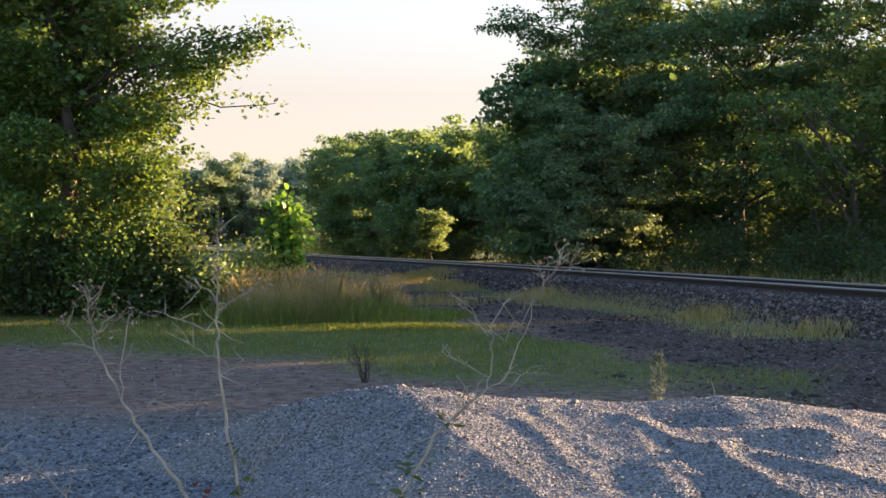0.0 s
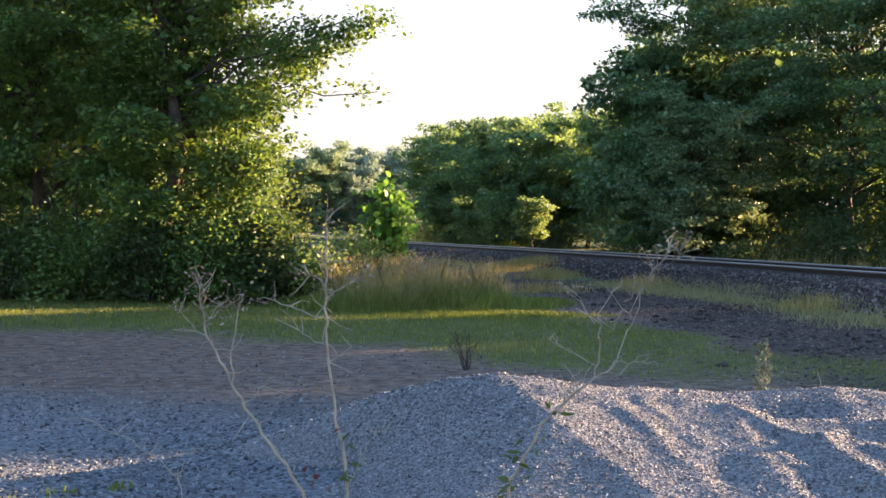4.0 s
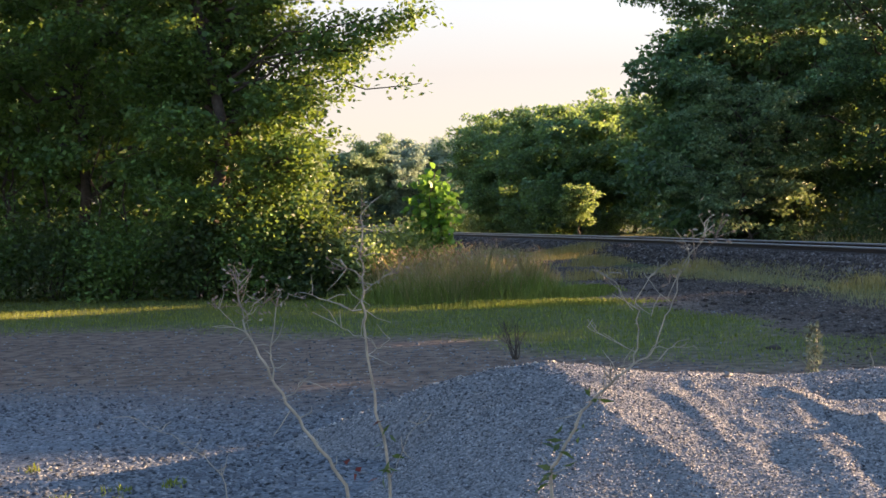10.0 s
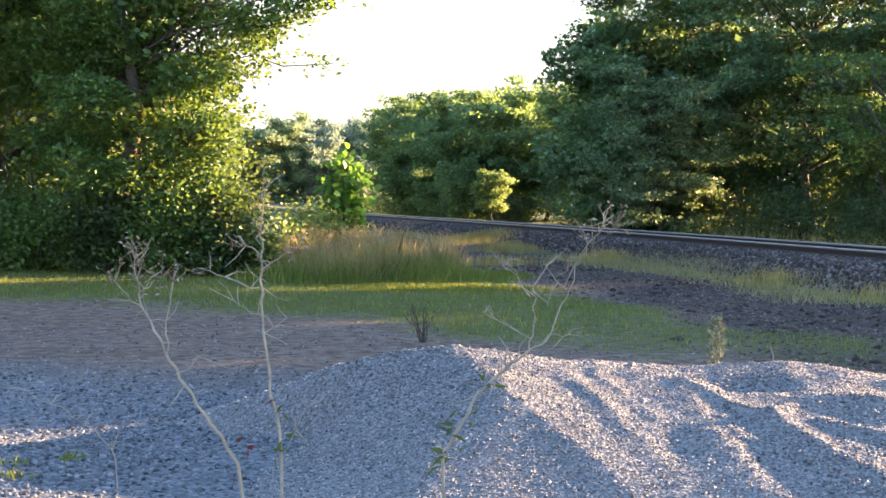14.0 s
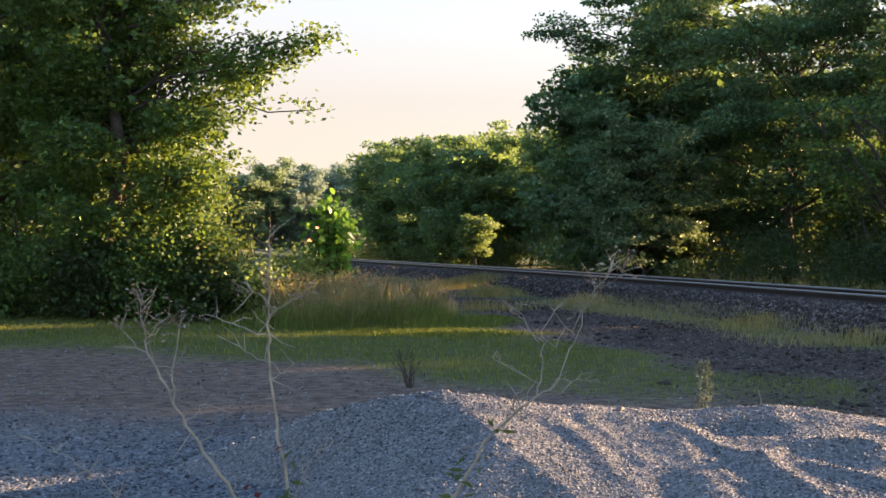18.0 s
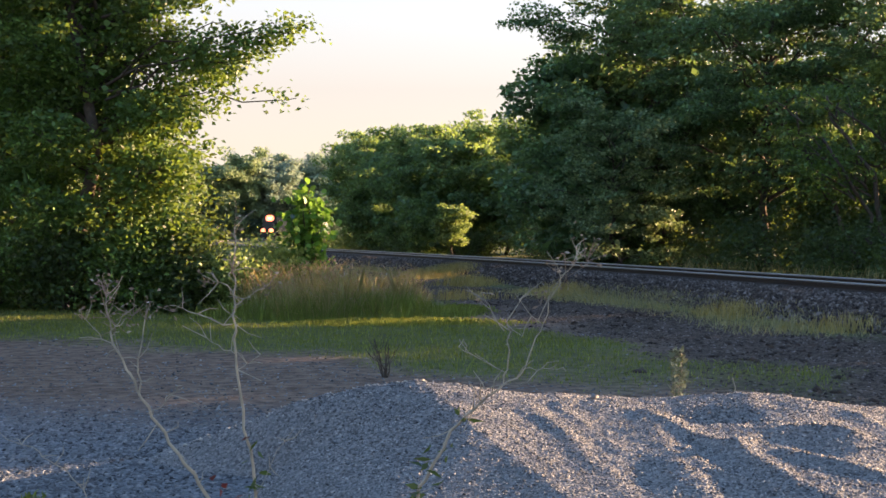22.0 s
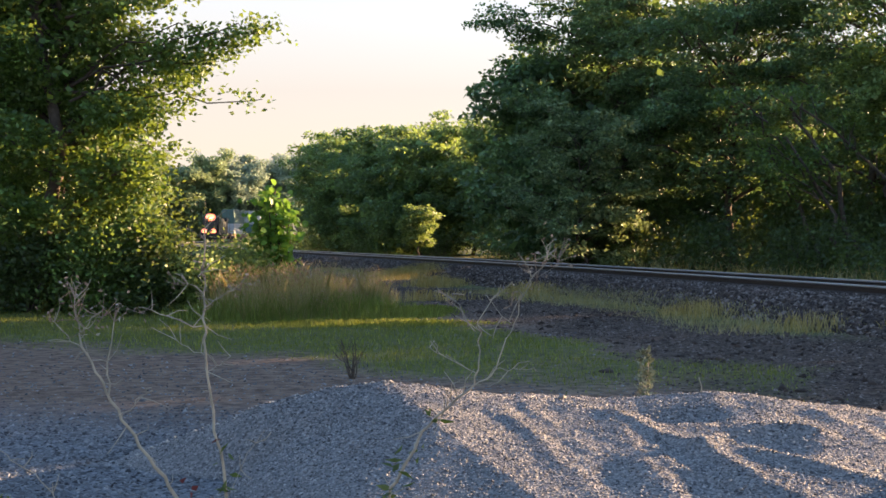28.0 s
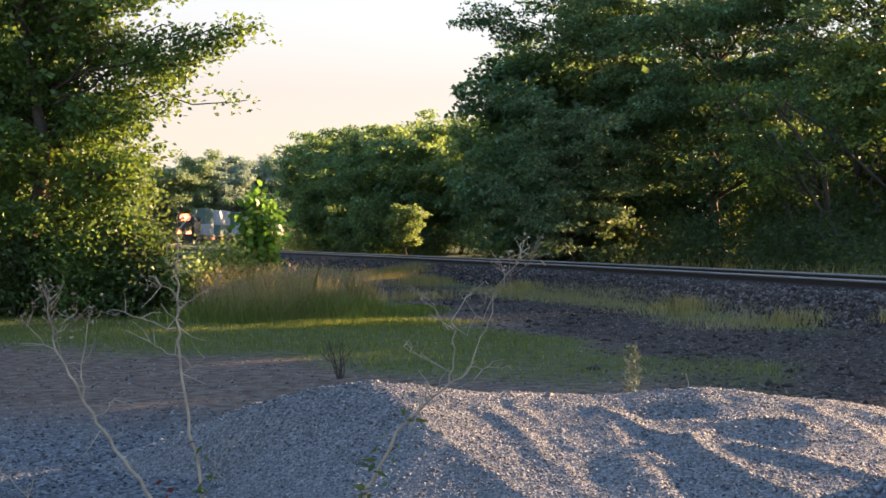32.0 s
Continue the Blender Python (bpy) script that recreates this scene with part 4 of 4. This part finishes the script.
def tall_share(x, y):
    edge = np.sqrt(((x + 2.75) / 1.85) ** 2 + ((y - 28.0) / 2.6) ** 2) + 0.18 * wave(x, y, 2.5, 41)
    return np.clip(3.2 - 3.2 * edge, 0, 1) * np.clip(0.75 + 0.5 * wave(x, y, 5, 42), 0.25, 1)


meadow("tall_grass", 42000, (-5.8, -0.2), (25, 31), 0.9, 0.0035, 0.38, tall_share, GRASS_TALL, "tall reddish seeding grass at the lot's edge", 302)
meadow("green_tussock", 16000, (-5.6, 0), (25, 30), 0.5, 0.006, 0.5, lambda x, y: clump(x, y, -2.6, 26.6, 2.8, 1.8), GRASS_GREEN, "lush green grass at the foot of the tall grass", 303)


def strip(x, y):
    d = track_off(x, y)
    e = 0.35 * wave(x, y, 0.5, 14) + 0.15 * wave(x, y, 2.2, 16)
    near = np.clip(1.5 - np.abs(d + 3.55 + e) / 0.95, 0, 1) * np.clip((y - 20.6) / 1.2, 0, 1) * np.clip((39 - y) / 3, 0, 1)
    far = np.clip(1.2 - np.abs(d + 3.4 + e) / 0.5, 0, 1) * np.clip((y - 42) / 2, 0, 1)
    return np.maximum(near, far) * np.clip(0.9 + 0.3 * wave(x, y, 0.7, 15), 0.5, 1)


meadow("verge_green", 190000, (-6, 8), (20, 62), 0.12, 0.004, 0.8, strip, GRASS_VERGE, "rough green grass along the ballast", 307)
meadow("verge_grass", 26000, (-6, 8), (20, 62), 0.2, 0.004, 0.8, strip, GRASS_DRY, "dry yellowing grass tufts along the ballast", 304)
meadow("far_verge", 34000, (2, 14), (22, 46), 0.72, 0.006, 0.5, lambda x, y: np.clip(1 - np.abs(track_off(x, y) - 2.9) / 0.6, 0, 1), GRASS_DRY, "pale dry weeds on the far side of the track", 305)


def tufts(x, y):
    return np.max([clump(x, y, *c) for c in ((2.1, 35.5, 0.9, 2.0), (4.5, 25.8, 0.8, 1.3), (5.5, 21.8, 0.7, 0.8), (-1.5, 50, 1.9, 4.0), (-0.2, 42, 1.3, 1.6), (-0.3, 33.2, 1.3, 0.9), (6.6, 20.4, 0.5, 0.5))], 0)


# dry blades; at some tufts the pale yellow stands in for sunlight
meadow("yellow_tufts", 110000, (-4, 8), (19, 56), 0.32, 0.005, 0.45, tufts, GRASS_DRY, "dry yellow grass tufts beside the ballast, some standing in for sunlit ones", 308)
# extra blades laid where the sun lane falls, so that it shows brighter
meadow("lane_grass", 30000, (-3.6, 1.2), (22.6, 30), 0.13, 0.008, 0.5, lambda x, y: np.maximum(clump(x, y, -1.3, 24.4, 2.6, 1.1), clump(x, y, -0.3, 28, 0.8, 2.2)) * 0.8, GRASS, "taller green grass added to brighten a lane of sun", 309)


meadow("lot_weeds", 9000, (-4, -2), (6.8, 9.4), 0.06, 0.006, 0.6, lambda x, y: np.max([clump(x, y, *c) for c in ((-2.75, 7.8, 0.12, 0.12), (-2.62, 7.45, 0.14, 0.1), (-2.95, 7.5, 0.12, 0.1), (-2.45, 8.0, 0.1, 0.14), (-3.5, 8.5, 0.12, 0.1))], 0), GRASS, "small green weeds sprouting through the gravel", 310)


def seed_heads():
    r = np.random.default_rng(306)
    n = 7000
    x, y = r.uniform(-5.4, -0.4, n), r.uniform(25.4, 30, n)
    keep = r.uniform(0, 1, n) < tall_share(x, y)
    c = np.stack([x[keep], y[keep], r.uniform(0.55, 1.0, keep.sum()) * (0.45 + 0.55 * tall_share(x, y)[keep])], -1)
    v, f = leaves(c, 0.1, 0.016, r, -0.9, 1.0)
    tagged(from_arrays("seed_heads", v, f, SEED_HEAD), "reddish seed heads above the tall grass", "grass", kind="stuff")


seed_heads()


# ---- dry weeds before the camera ----
def weed(label, at, stems, heads, greens, seed, name="dry_weed", reds=()):
    """Dry stalks, each a line of (x, z, depth offset) from the root; heads: dry tufts on their ends."""
    r = np.random.default_rng(seed)
    t = thing(name, label, "weed", "dry weeds", at=at)
    for k, (pts, r0, r1) in enumerate(stems):
        p = [np.array((x, y, z)) for x, z, y in pts]
        fine = []
        for a, b in zip(p[:-1], p[1:]):
            for u in (0, 0.34, 0.67):
                fine.append(a + (b - a) * u + r.normal(size=3) * 0.0012)
        fine.append(p[-1])
        rad = np.linspace(r0, r1, len(fine)) * 0.58
        v, f = tubes([list(zip(fine, rad))], 6)
        from_arrays("stalk" if k == 0 else "side_stalk", v, f, DRY_STEM, t, smooth=True)
        high = [q for q in fine if q[2] > 1.2]
        for j in range(9 if k == 0 else 4):
            q = high[int(r.integers(1, len(high)))]
            way = r.normal(size=3) * (1, 0.6, 0.7) + (0, 0, 0.5)
            way *= r.uniform(0.01, 0.035) / np.linalg.norm(way)
            mid = q + way * 0.5 + r.normal(size=3) * 0.002
            v, f = tubes([[(q, 0.0006), (mid, 0.0005), (q + way, 0.0003)]], 4)
            from_arrays("twig", v, f, DRY_STEM, t)
    for x, z, y, s, n in heads:
        c = np.array((x, y, z)) + r.normal(size=(n, 3)) * s * 1.3
        lines = [[(np.array((x, y, z - s)), 0.00045), (q, 0.0003)] for q in c[: n // 2]]
        for line in lines:
            v, f = tubes([line], 3)
            from_arrays("twiglet", v, f, DRY_HEAD, t)
        v, f = leaves(c, 0.006, 0.003, r, 0)
        tagged(from_arrays("dry_tuft", v, f, DRY_HEAD, t), kind="stuff")
    for x, z, y, s in greens:
        for j in range(3):
            v, f = leaves(np.array((x, y, z)) + r.normal(size=(1, 3)) * 0.005, s * 0.6, s * 0.2, r, 0.0)
            from_arrays("leaf", v, f, LEAF_SHRUB, t)
    for x, z, y in reds:
        v, f = leaves(np.array((x, y, z))[None], 0.014, 0.008, r, 0.2)
        from_arrays("dead_leaf", v, f, RED_LEAF, t)


weed('tall dry branched weed stalk with withered heads', (0, 1.5, 0),
     [([(-0.100, 0.0, 0), (-0.272, 1.224, 0), (-0.289, 1.250, 0), (-0.313, 1.283, 0), (-0.333, 1.312, 0), (-0.348, 1.341, 0), (-0.359, 1.362, 0), (-0.371, 1.382, 0), (-0.377, 1.400, 0)], 0.0042, 0.0018),
      ([(-0.345, 1.335, 0), (-0.348, 1.371, 0), (-0.342, 1.400, 0), (-0.340, 1.417, 0)], 0.0018, 0.001),
      ([(-0.371, 1.382, 0), (-0.389, 1.397, 0), (-0.409, 1.417, 0)], 0.0014, 0.0007),
      ([(-0.377, 1.400, 0), (-0.380, 1.429, 0), (-0.383, 1.453, 0)], 0.0014, 0.0007),
      ([(-0.377, 1.400, 0), (-0.362, 1.415, 0), (-0.351, 1.426, 0)], 0.001, 0.0006),
      ([(-0.333, 1.312, 0), (-0.319, 1.327, 0), (-0.301, 1.341, 0)], 0.001, 0.0005)],
     [(-0.383, 1.453, 0, 0.008, 16), (-0.340, 1.420, 0, 0.008, 14), (-0.380, 1.426, 0, 0.012, 16), (-0.406, 1.417, 0, 0.006, 8), (-0.353, 1.426, 0, 0.01, 12), (-0.371, 1.409, 0, 0.008, 8)],
     [], 501, reds=((-0.262, 1.235, 0), (-0.268, 1.25, 0), (-0.248, 1.225, 0), (-0.255, 1.24, 0.01)))
weed('tall pale dry weed stalk with short side twigs', (0, 1.5, 0),
     [([(-0.220, 0.0, 0), (-0.224, 1.224, 0), (-0.231, 1.277, 0), (-0.238, 1.309, 0), (-0.242, 1.341, 0), (-0.247, 1.394, 0), (-0.249, 1.417, 0), (-0.246, 1.441, 0), (-0.248, 1.464, 0), (-0.247, 1.488, 0), (-0.247, 1.508, 0)], 0.0036, 0.0012),
      ([(-0.249, 1.406, 0), (-0.272, 1.412, 0), (-0.295, 1.420, 0), (-0.315, 1.427, 0)], 0.0014, 0.0006),
      ([(-0.248, 1.426, 0), (-0.231, 1.438, 0), (-0.210, 1.450, 0)], 0.0012, 0.0006),
      ([(-0.248, 1.441, 0), (-0.263, 1.450, 0), (-0.280, 1.458, 0)], 0.0012, 0.0006),
      ([(-0.245, 1.376, 0), (-0.263, 1.385, 0), (-0.283, 1.397, 0)], 0.0011, 0.0006),
      ([(-0.244, 1.359, 0), (-0.231, 1.368, 0), (-0.220, 1.376, 0)], 0.0008, 0.0005)],
     [(-0.249, 1.470, 0, 0.006, 10), (-0.247, 1.505, 0, 0.008, 10), (-0.312, 1.426, 0, 0.006, 8), (-0.277, 1.458, 0, 0.007, 8), (-0.210, 1.450, 0, 0.006, 8), (-0.247, 1.429, 0, 0.006, 6)],
     [(-0.228, 1.271, 0, 0.025), (-0.225, 1.248, 0, 0.03), (-0.220, 1.236, 0, 0.03)], 502, reds=((-0.225, 1.24, 0), (-0.23, 1.29, 0)))
weed('leaning dry weed stalk with green leaves low down', (0, 1.5, 0),
     [([(0.000, 0.0, 0), (-0.058, 1.224, 0), (-0.049, 1.248, 0), (-0.035, 1.271, 0), (-0.020, 1.297, 0), (-0.005, 1.315, 0), (0.015, 1.333, 0), (0.032, 1.346, 0)], 0.0036, 0.002),
      ([(0.032, 1.346, 0), (0.036, 1.371, 0), (0.039, 1.400, 0), (0.036, 1.412, 0)], 0.0016, 0.0008),
      ([(0.032, 1.346, 0), (0.050, 1.356, 0), (0.062, 1.382, 0), (0.074, 1.412, 0), (0.083, 1.441, 0), (0.097, 1.464, 0)], 0.0015, 0.0007),
      ([(0.053, 1.362, 0), (0.074, 1.362, 0), (0.094, 1.364, 0)], 0.0009, 0.0005),
      ([(0.035, 1.359, 0), (0.009, 1.371, 0), (-0.014, 1.385, 0)], 0.0009, 0.0005),
      ([(0.036, 1.400, 0), (0.021, 1.417, 0), (0.009, 1.441, 0)], 0.0009, 0.0005),
      ([(0.071, 1.409, 0), (0.056, 1.423, 0), (0.044, 1.441, 0)], 0.0009, 0.0005),
      ([(0.085, 1.447, 0), (0.103, 1.467, 0), (0.118, 1.488, 0)], 0.001, 0.0005),
      ([(-0.005, 1.315, 0), (0.004, 1.327, 0), (0.009, 1.341, 0)], 0.001, 0.0006)],
     [(0.097, 1.465, 0, 0.008, 14), (0.118, 1.483, 0, 0.009, 14), (0.085, 1.470, 0, 0.006, 8), (0.071, 1.435, 0, 0.006, 8), (0.039, 1.412, 0, 0.006, 6), (0.009, 1.435, 0, 0.006, 6)],
     [(-0.046, 1.256, 0, 0.03), (-0.040, 1.262, 0, 0.028), (-0.029, 1.280, 0, 0.024), (-0.014, 1.306, 0, 0.026), (-0.049, 1.242, 0, 0.034), (-0.055, 1.233, 0, 0.03), (-0.008, 1.312, 0, 0.02)], 503)
weed('thin broken dry stalk among the weeds', (0, 1.5, 0),
     [([(-0.300, 0.0, 0), (-0.401, 1.224, 0), (-0.415, 1.248, 0), (-0.442, 1.265, 0), (-0.459, 1.277, 0), (-0.494, 1.294, 0)], 0.0012, 0.0006),
      ([(-0.225, 1.224, 0), (-0.201, 1.277, 0), (-0.184, 1.300, 0)], 0.0007, 0.0004)],
     [],
     [], 504)


# ---- small plants behind the pile ----
def mullein(at, height, mat, label, seed, rad=0.07):
    r = np.random.default_rng(seed)
    t = thing("weed_plant", label, "weed", at=at)
    v, f = tubes([limb_line((0, 0, -0.05), (0.02, 0, height), 0.006, 0.003, 0, r, 5)], 5)
    from_arrays("stalk", v, f, DRY_STEM, t)
    n = 300
    z = r.uniform(0.05, 1, n)
    a = r.uniform(0, 6.3, n)
    w = rad * (1.1 - 0.7 * z)
    c = np.stack([w * np.cos(a), w * np.sin(a), z * height], -1)
    v, f = leaves(c, 0.06, 0.025, r, -0.5)
    from_arrays("foliage", v, f, mat, t)


mullein((1.62, 11.6, -0.02), 0.62, LEAF_WEED, "upright pale green weed behind the gravel pile", 401)
mullein((3.55, 10.2, -0.02), 0.4, LEAF_BRIGHT, "sunlit yellow-green weed beside the gravel pile", 402, 0.1)


def twig_plant(at, height, spread, n, label, seed):
    r = np.random.default_rng(seed)
    t = thing("dead_weed", label, "weed", at=at)
    for k in range(n):
        tip = np.array((r.uniform(-spread, spread), r.uniform(-spread, spread) * 0.5, height * r.uniform(0.6, 1.1)))
        lines = [limb_line((0, 0, -0.05), tip, 0.008, 0.003, 0.04, r, 5)]
        for j in range(3 if n > 1 else 0):
            p = tip * r.uniform(0.4, 0.9)
            lines.append(limb_line(p, p + r.normal(size=3) * 0.08 + np.array((0, 0, 0.08)), 0.003, 0.001, 0, r, 3))
        v, f = tubes(lines, 4)
        from_arrays("stalk", v, f, BARK if n > 1 else DRY_STEM, t)


twig_plant((-0.95, 15.2, 0), 0.42, 0.22, 9, "small dead brown weed on the grass", 403)
twig_plant((2.06, 11.6, 0), 0.5, 0.03, 1, "single dry stalk behind the gravel pile", 404)


# ---- the train ----
def wheel(parent, x, y, r=0.5):
    bm = rod(r, 0.13, pose(x, y, r, 0, 90, 0), sides=24)
    rod(0.12, 0.2, pose(x, y, r, 0, 90, 0), bm)
    return part("wheel", bm, STEEL_DARK, parent)


def truck(parent, y, axles, name="truck"):
    bm = bmesh.new()
    span = 2.0 * (len(axles) - 1) * 0.9 + 1.1
    for s in (-1.05, 1.05):
        box((0.16, span, 0.35), (s, y, 0.62), 0.05, bm)
    box((2.1, 0.6, 0.3), (0, y, 0.7), 0.04, bm)
    t = part(name, bm, STEEL_DARK, parent)
    for a in axles:
        for s in (-0.75, 0.75):
            wheel(t, s, y + a)
    return t


def locomotive():
    """Diesel locomotive; its nose looks along -y, the origin is under the nose on the rail top."""
    t = thing("locomotive", "dark freight diesel locomotive with burning headlights", "locomotive")
    part("underframe", box((3.05, 21.6, 0.35), (0, 11.0, 1.35), 0.05), STEEL_DARK, t)
    bm = box((2.0, 14.0, 2.75), (0, 13.6, 2.95), 0.12)
    box((2.9, 3.4, 0.7), (0, 17.4, 4.1), 0.15, bm)
    part("hood", bm, LOCO_BLACK, t)
    part("cab", box((3.05, 3.0, 3.0), (0, 4.6, 3.05), 0.18), LOCO_BLACK, t)
    part("nose", box((2.2, 2.3, 1.85), (0, 2.0, 2.45), 0.2), LOCO_BLACK, t)
    for s in (-0.62, 0.62):
        part("windshield", box((0.95, 0.05, 0.65), (s, 3.085, 3.85), 0.02), PANE, t)
    for s in (-1.54, 1.54):
        part("cab_window", box((0.05, 1.5, 0.7), (s, 4.7, 3.8), 0.02), PANE, t)
    bm = box((1.9, 0.16, 1.2), (0, 3.03, 4.36), 0.05)
    hl = part("headlight_box", bm, LOCO_GREY, t)
    # the wide glowing rings imitate glare, the small lenses are the lamps
    for s in (-0.18, 0.18):
        part("glare_ring", rod(0.66, 0.06, pose(s * 1.4, 2.95, 4.36, 90, 0, 0)), GLARE_RING, hl)
        part("headlight", rod(0.17, 0.08, pose(s * 0.9, 2.91, 4.36, 90, 0, 0)), LAMP_HEAD, hl)
    for s in (-0.82, 0.82):
        dl = part("ditch_light", box((1.06, 0.24, 1.06), (s, 0.55, 1.75), 0.04), LOCO_GREY, t)
        part("glare_ring", rod(0.52, 0.06, pose(s, 0.43, 1.75, 90, 0, 0)), GLARE_RING, dl)
        part("lens", rod(0.16, 0.07, pose(s, 0.4, 1.75, 90, 0, 0)), LAMP_DITCH, dl)
    bm = box((2.9, 0.35, 1.0), (0, 0.35, 0.85), 0.08)
    part("pilot_plate", bm, STEEL_DARK, t)
    part("coupler", box((0.35, 0.8, 0.35), (0, -0.1, 0.85), 0.06), STEEL_DARK, t)
    part("fuel_tank", box((2.6, 5.0, 0.85), (0, 11.0, 0.75), 0.2), STEEL_DARK, t)
    for s in (-1.45, 1.45):
        bm = bmesh.new()
        for k in range(11):
            rod(0.02, 1.05, pose(s, 6.6 + 1.4 * k, 2.05), bm, 6)
        rod(0.02, 14.2, pose(s, 13.6, 2.57, 90, 0, 0), bm, 6)
        part("handrail", bm, LOCO_GREY, t)
    for k in range(4):
        part("radiator_grille", box((0.06, 0.8, 1.1), (-1.02, 14 + 1.2 * k, 3.3), 0.01), STEEL_DARK, t)
    part("exhaust_stack", box((0.5, 0.9, 0.25), (0, 11.0, 4.4), 0.05), STEEL_DARK, t)
    truck(t, 4.4, (-1.8, 0, 1.8))
    truck(t, 17.6, (-1.8, 0, 1.8))
    return t


def well_car():
    t = thing("well_car", "low oxide-red railway well car on the track", "railway car", "container cars")
    bm = bmesh.new()
    for s in (-1.32, 1.32):
        box((0.12, 14.6, 0.85), (s, 10, 0.95), 0.03, bm)
    box((2.6, 14.4, 0.12), (0, 10, 0.5), 0.02, bm)
    part("well", bm, CAR_RED, t)
    for y in (1.7, 18.3):
        part("end_platform", box((2.7, 2.6, 0.3), (0, y, 1.15), 0.05), CAR_RED, t)
        truck(t, y, (-0.9, 0.9))
    return t


def container(mat, label, length=12.2):
    """A corrugated box with its doors to the front; the origin is in the middle of its floor."""
    t = thing("shipping_container", label, "container", "containers on the train")
    part("frame", box((2.44, length, 2.85), (0, 0, 1.44), 0.05), mat, t)
    for s in (-1.235, 1.235):
        bm = box((0.02, length - 0.4, 2.6), (s, 0, 1.44))
        for k in range(int(length / 0.5) - 1):
            box((0.07, 0.22, 2.5), (s, -length / 2 + 0.5 + 0.5 * k, 1.44), 0.0, bm)
        part("corrugated_side", bm, mat, t)
    for s in (-0.58, 0.58):
        d = part("door", box((1.1, 0.05, 2.6), (s, -length / 2 - 0.02, 1.44), 0.015), mat, t)
        part("lock_rod", rod(0.025, 2.5, pose(s * 0.5, -length / 2 - 0.07, 1.44), sides=8), LOCO_GREY, d)
    return t


loco = locomotive()
TRAIN = [(loco, 0.0, 22.0, 0.0)]
stacks = ((BOX_WHITE, "white", BOX_GREEN, "green"), (BOX_GREEN, "green", BOX_WHITE, "white"), (BOX_WHITE, "white", BOX_GREEN, "green"), (BOX_BLUE, "dull blue", BOX_GREY, "grey"), (BOX_GREY, "grey", BOX_WHITE, "white"), (BOX_BLUE, "dull blue", BOX_WHITE, "white"))
first_car = None
for k, (m1, c1, m2, c2) in enumerate(stacks):
    if first_car is None:
        car = first_car = well_car()
    else:
        car = copy_thing(first_car, pose(0, 0, 0))
    start = 23.0 + 20.5 * k
    TRAIN.append((car, start, 20.0, 0.0))
    low = container(m1, c1 + " corrugated shipping container low in a well car")
    high = container(m2, c2 + " corrugated shipping container stacked on another")
    TRAIN.append((low, start, 20.0, 0.57))
    TRAIN.append((high, start, 20.0, 3.45))


def motions():
    """The train rolls along the bend at an even pace; every vehicle follows the line of the rails."""
    for ob, start, length, lift in TRAIN:
        rows = []
        for k in range(33):
            t = float(k)
            s = ARRIVE + (31.0 - t) * PACE + start
            x0, y0, _ = track_at(s + 0.13 * length)
            x1, y1, _ = track_at(s + 0.87 * length)
            turn = math.degrees(math.atan2(-(x1 - x0), y1 - y0))
            back = 0.13 * length if not lift else -0.37 * length
            c = math.hypot(x1 - x0, y1 - y0)
            x, y = x0 - (x1 - x0) / c * back, y0 - (y1 - y0) / c * back
            rows.append((t, pose(x, y, RAIL_TOP_Z + lift, 0, 0, turn)))
        walk(ob, rows)


PACE = 5.5
ARRIVE = float(np.interp(247.0, _Y, _S))
motions()
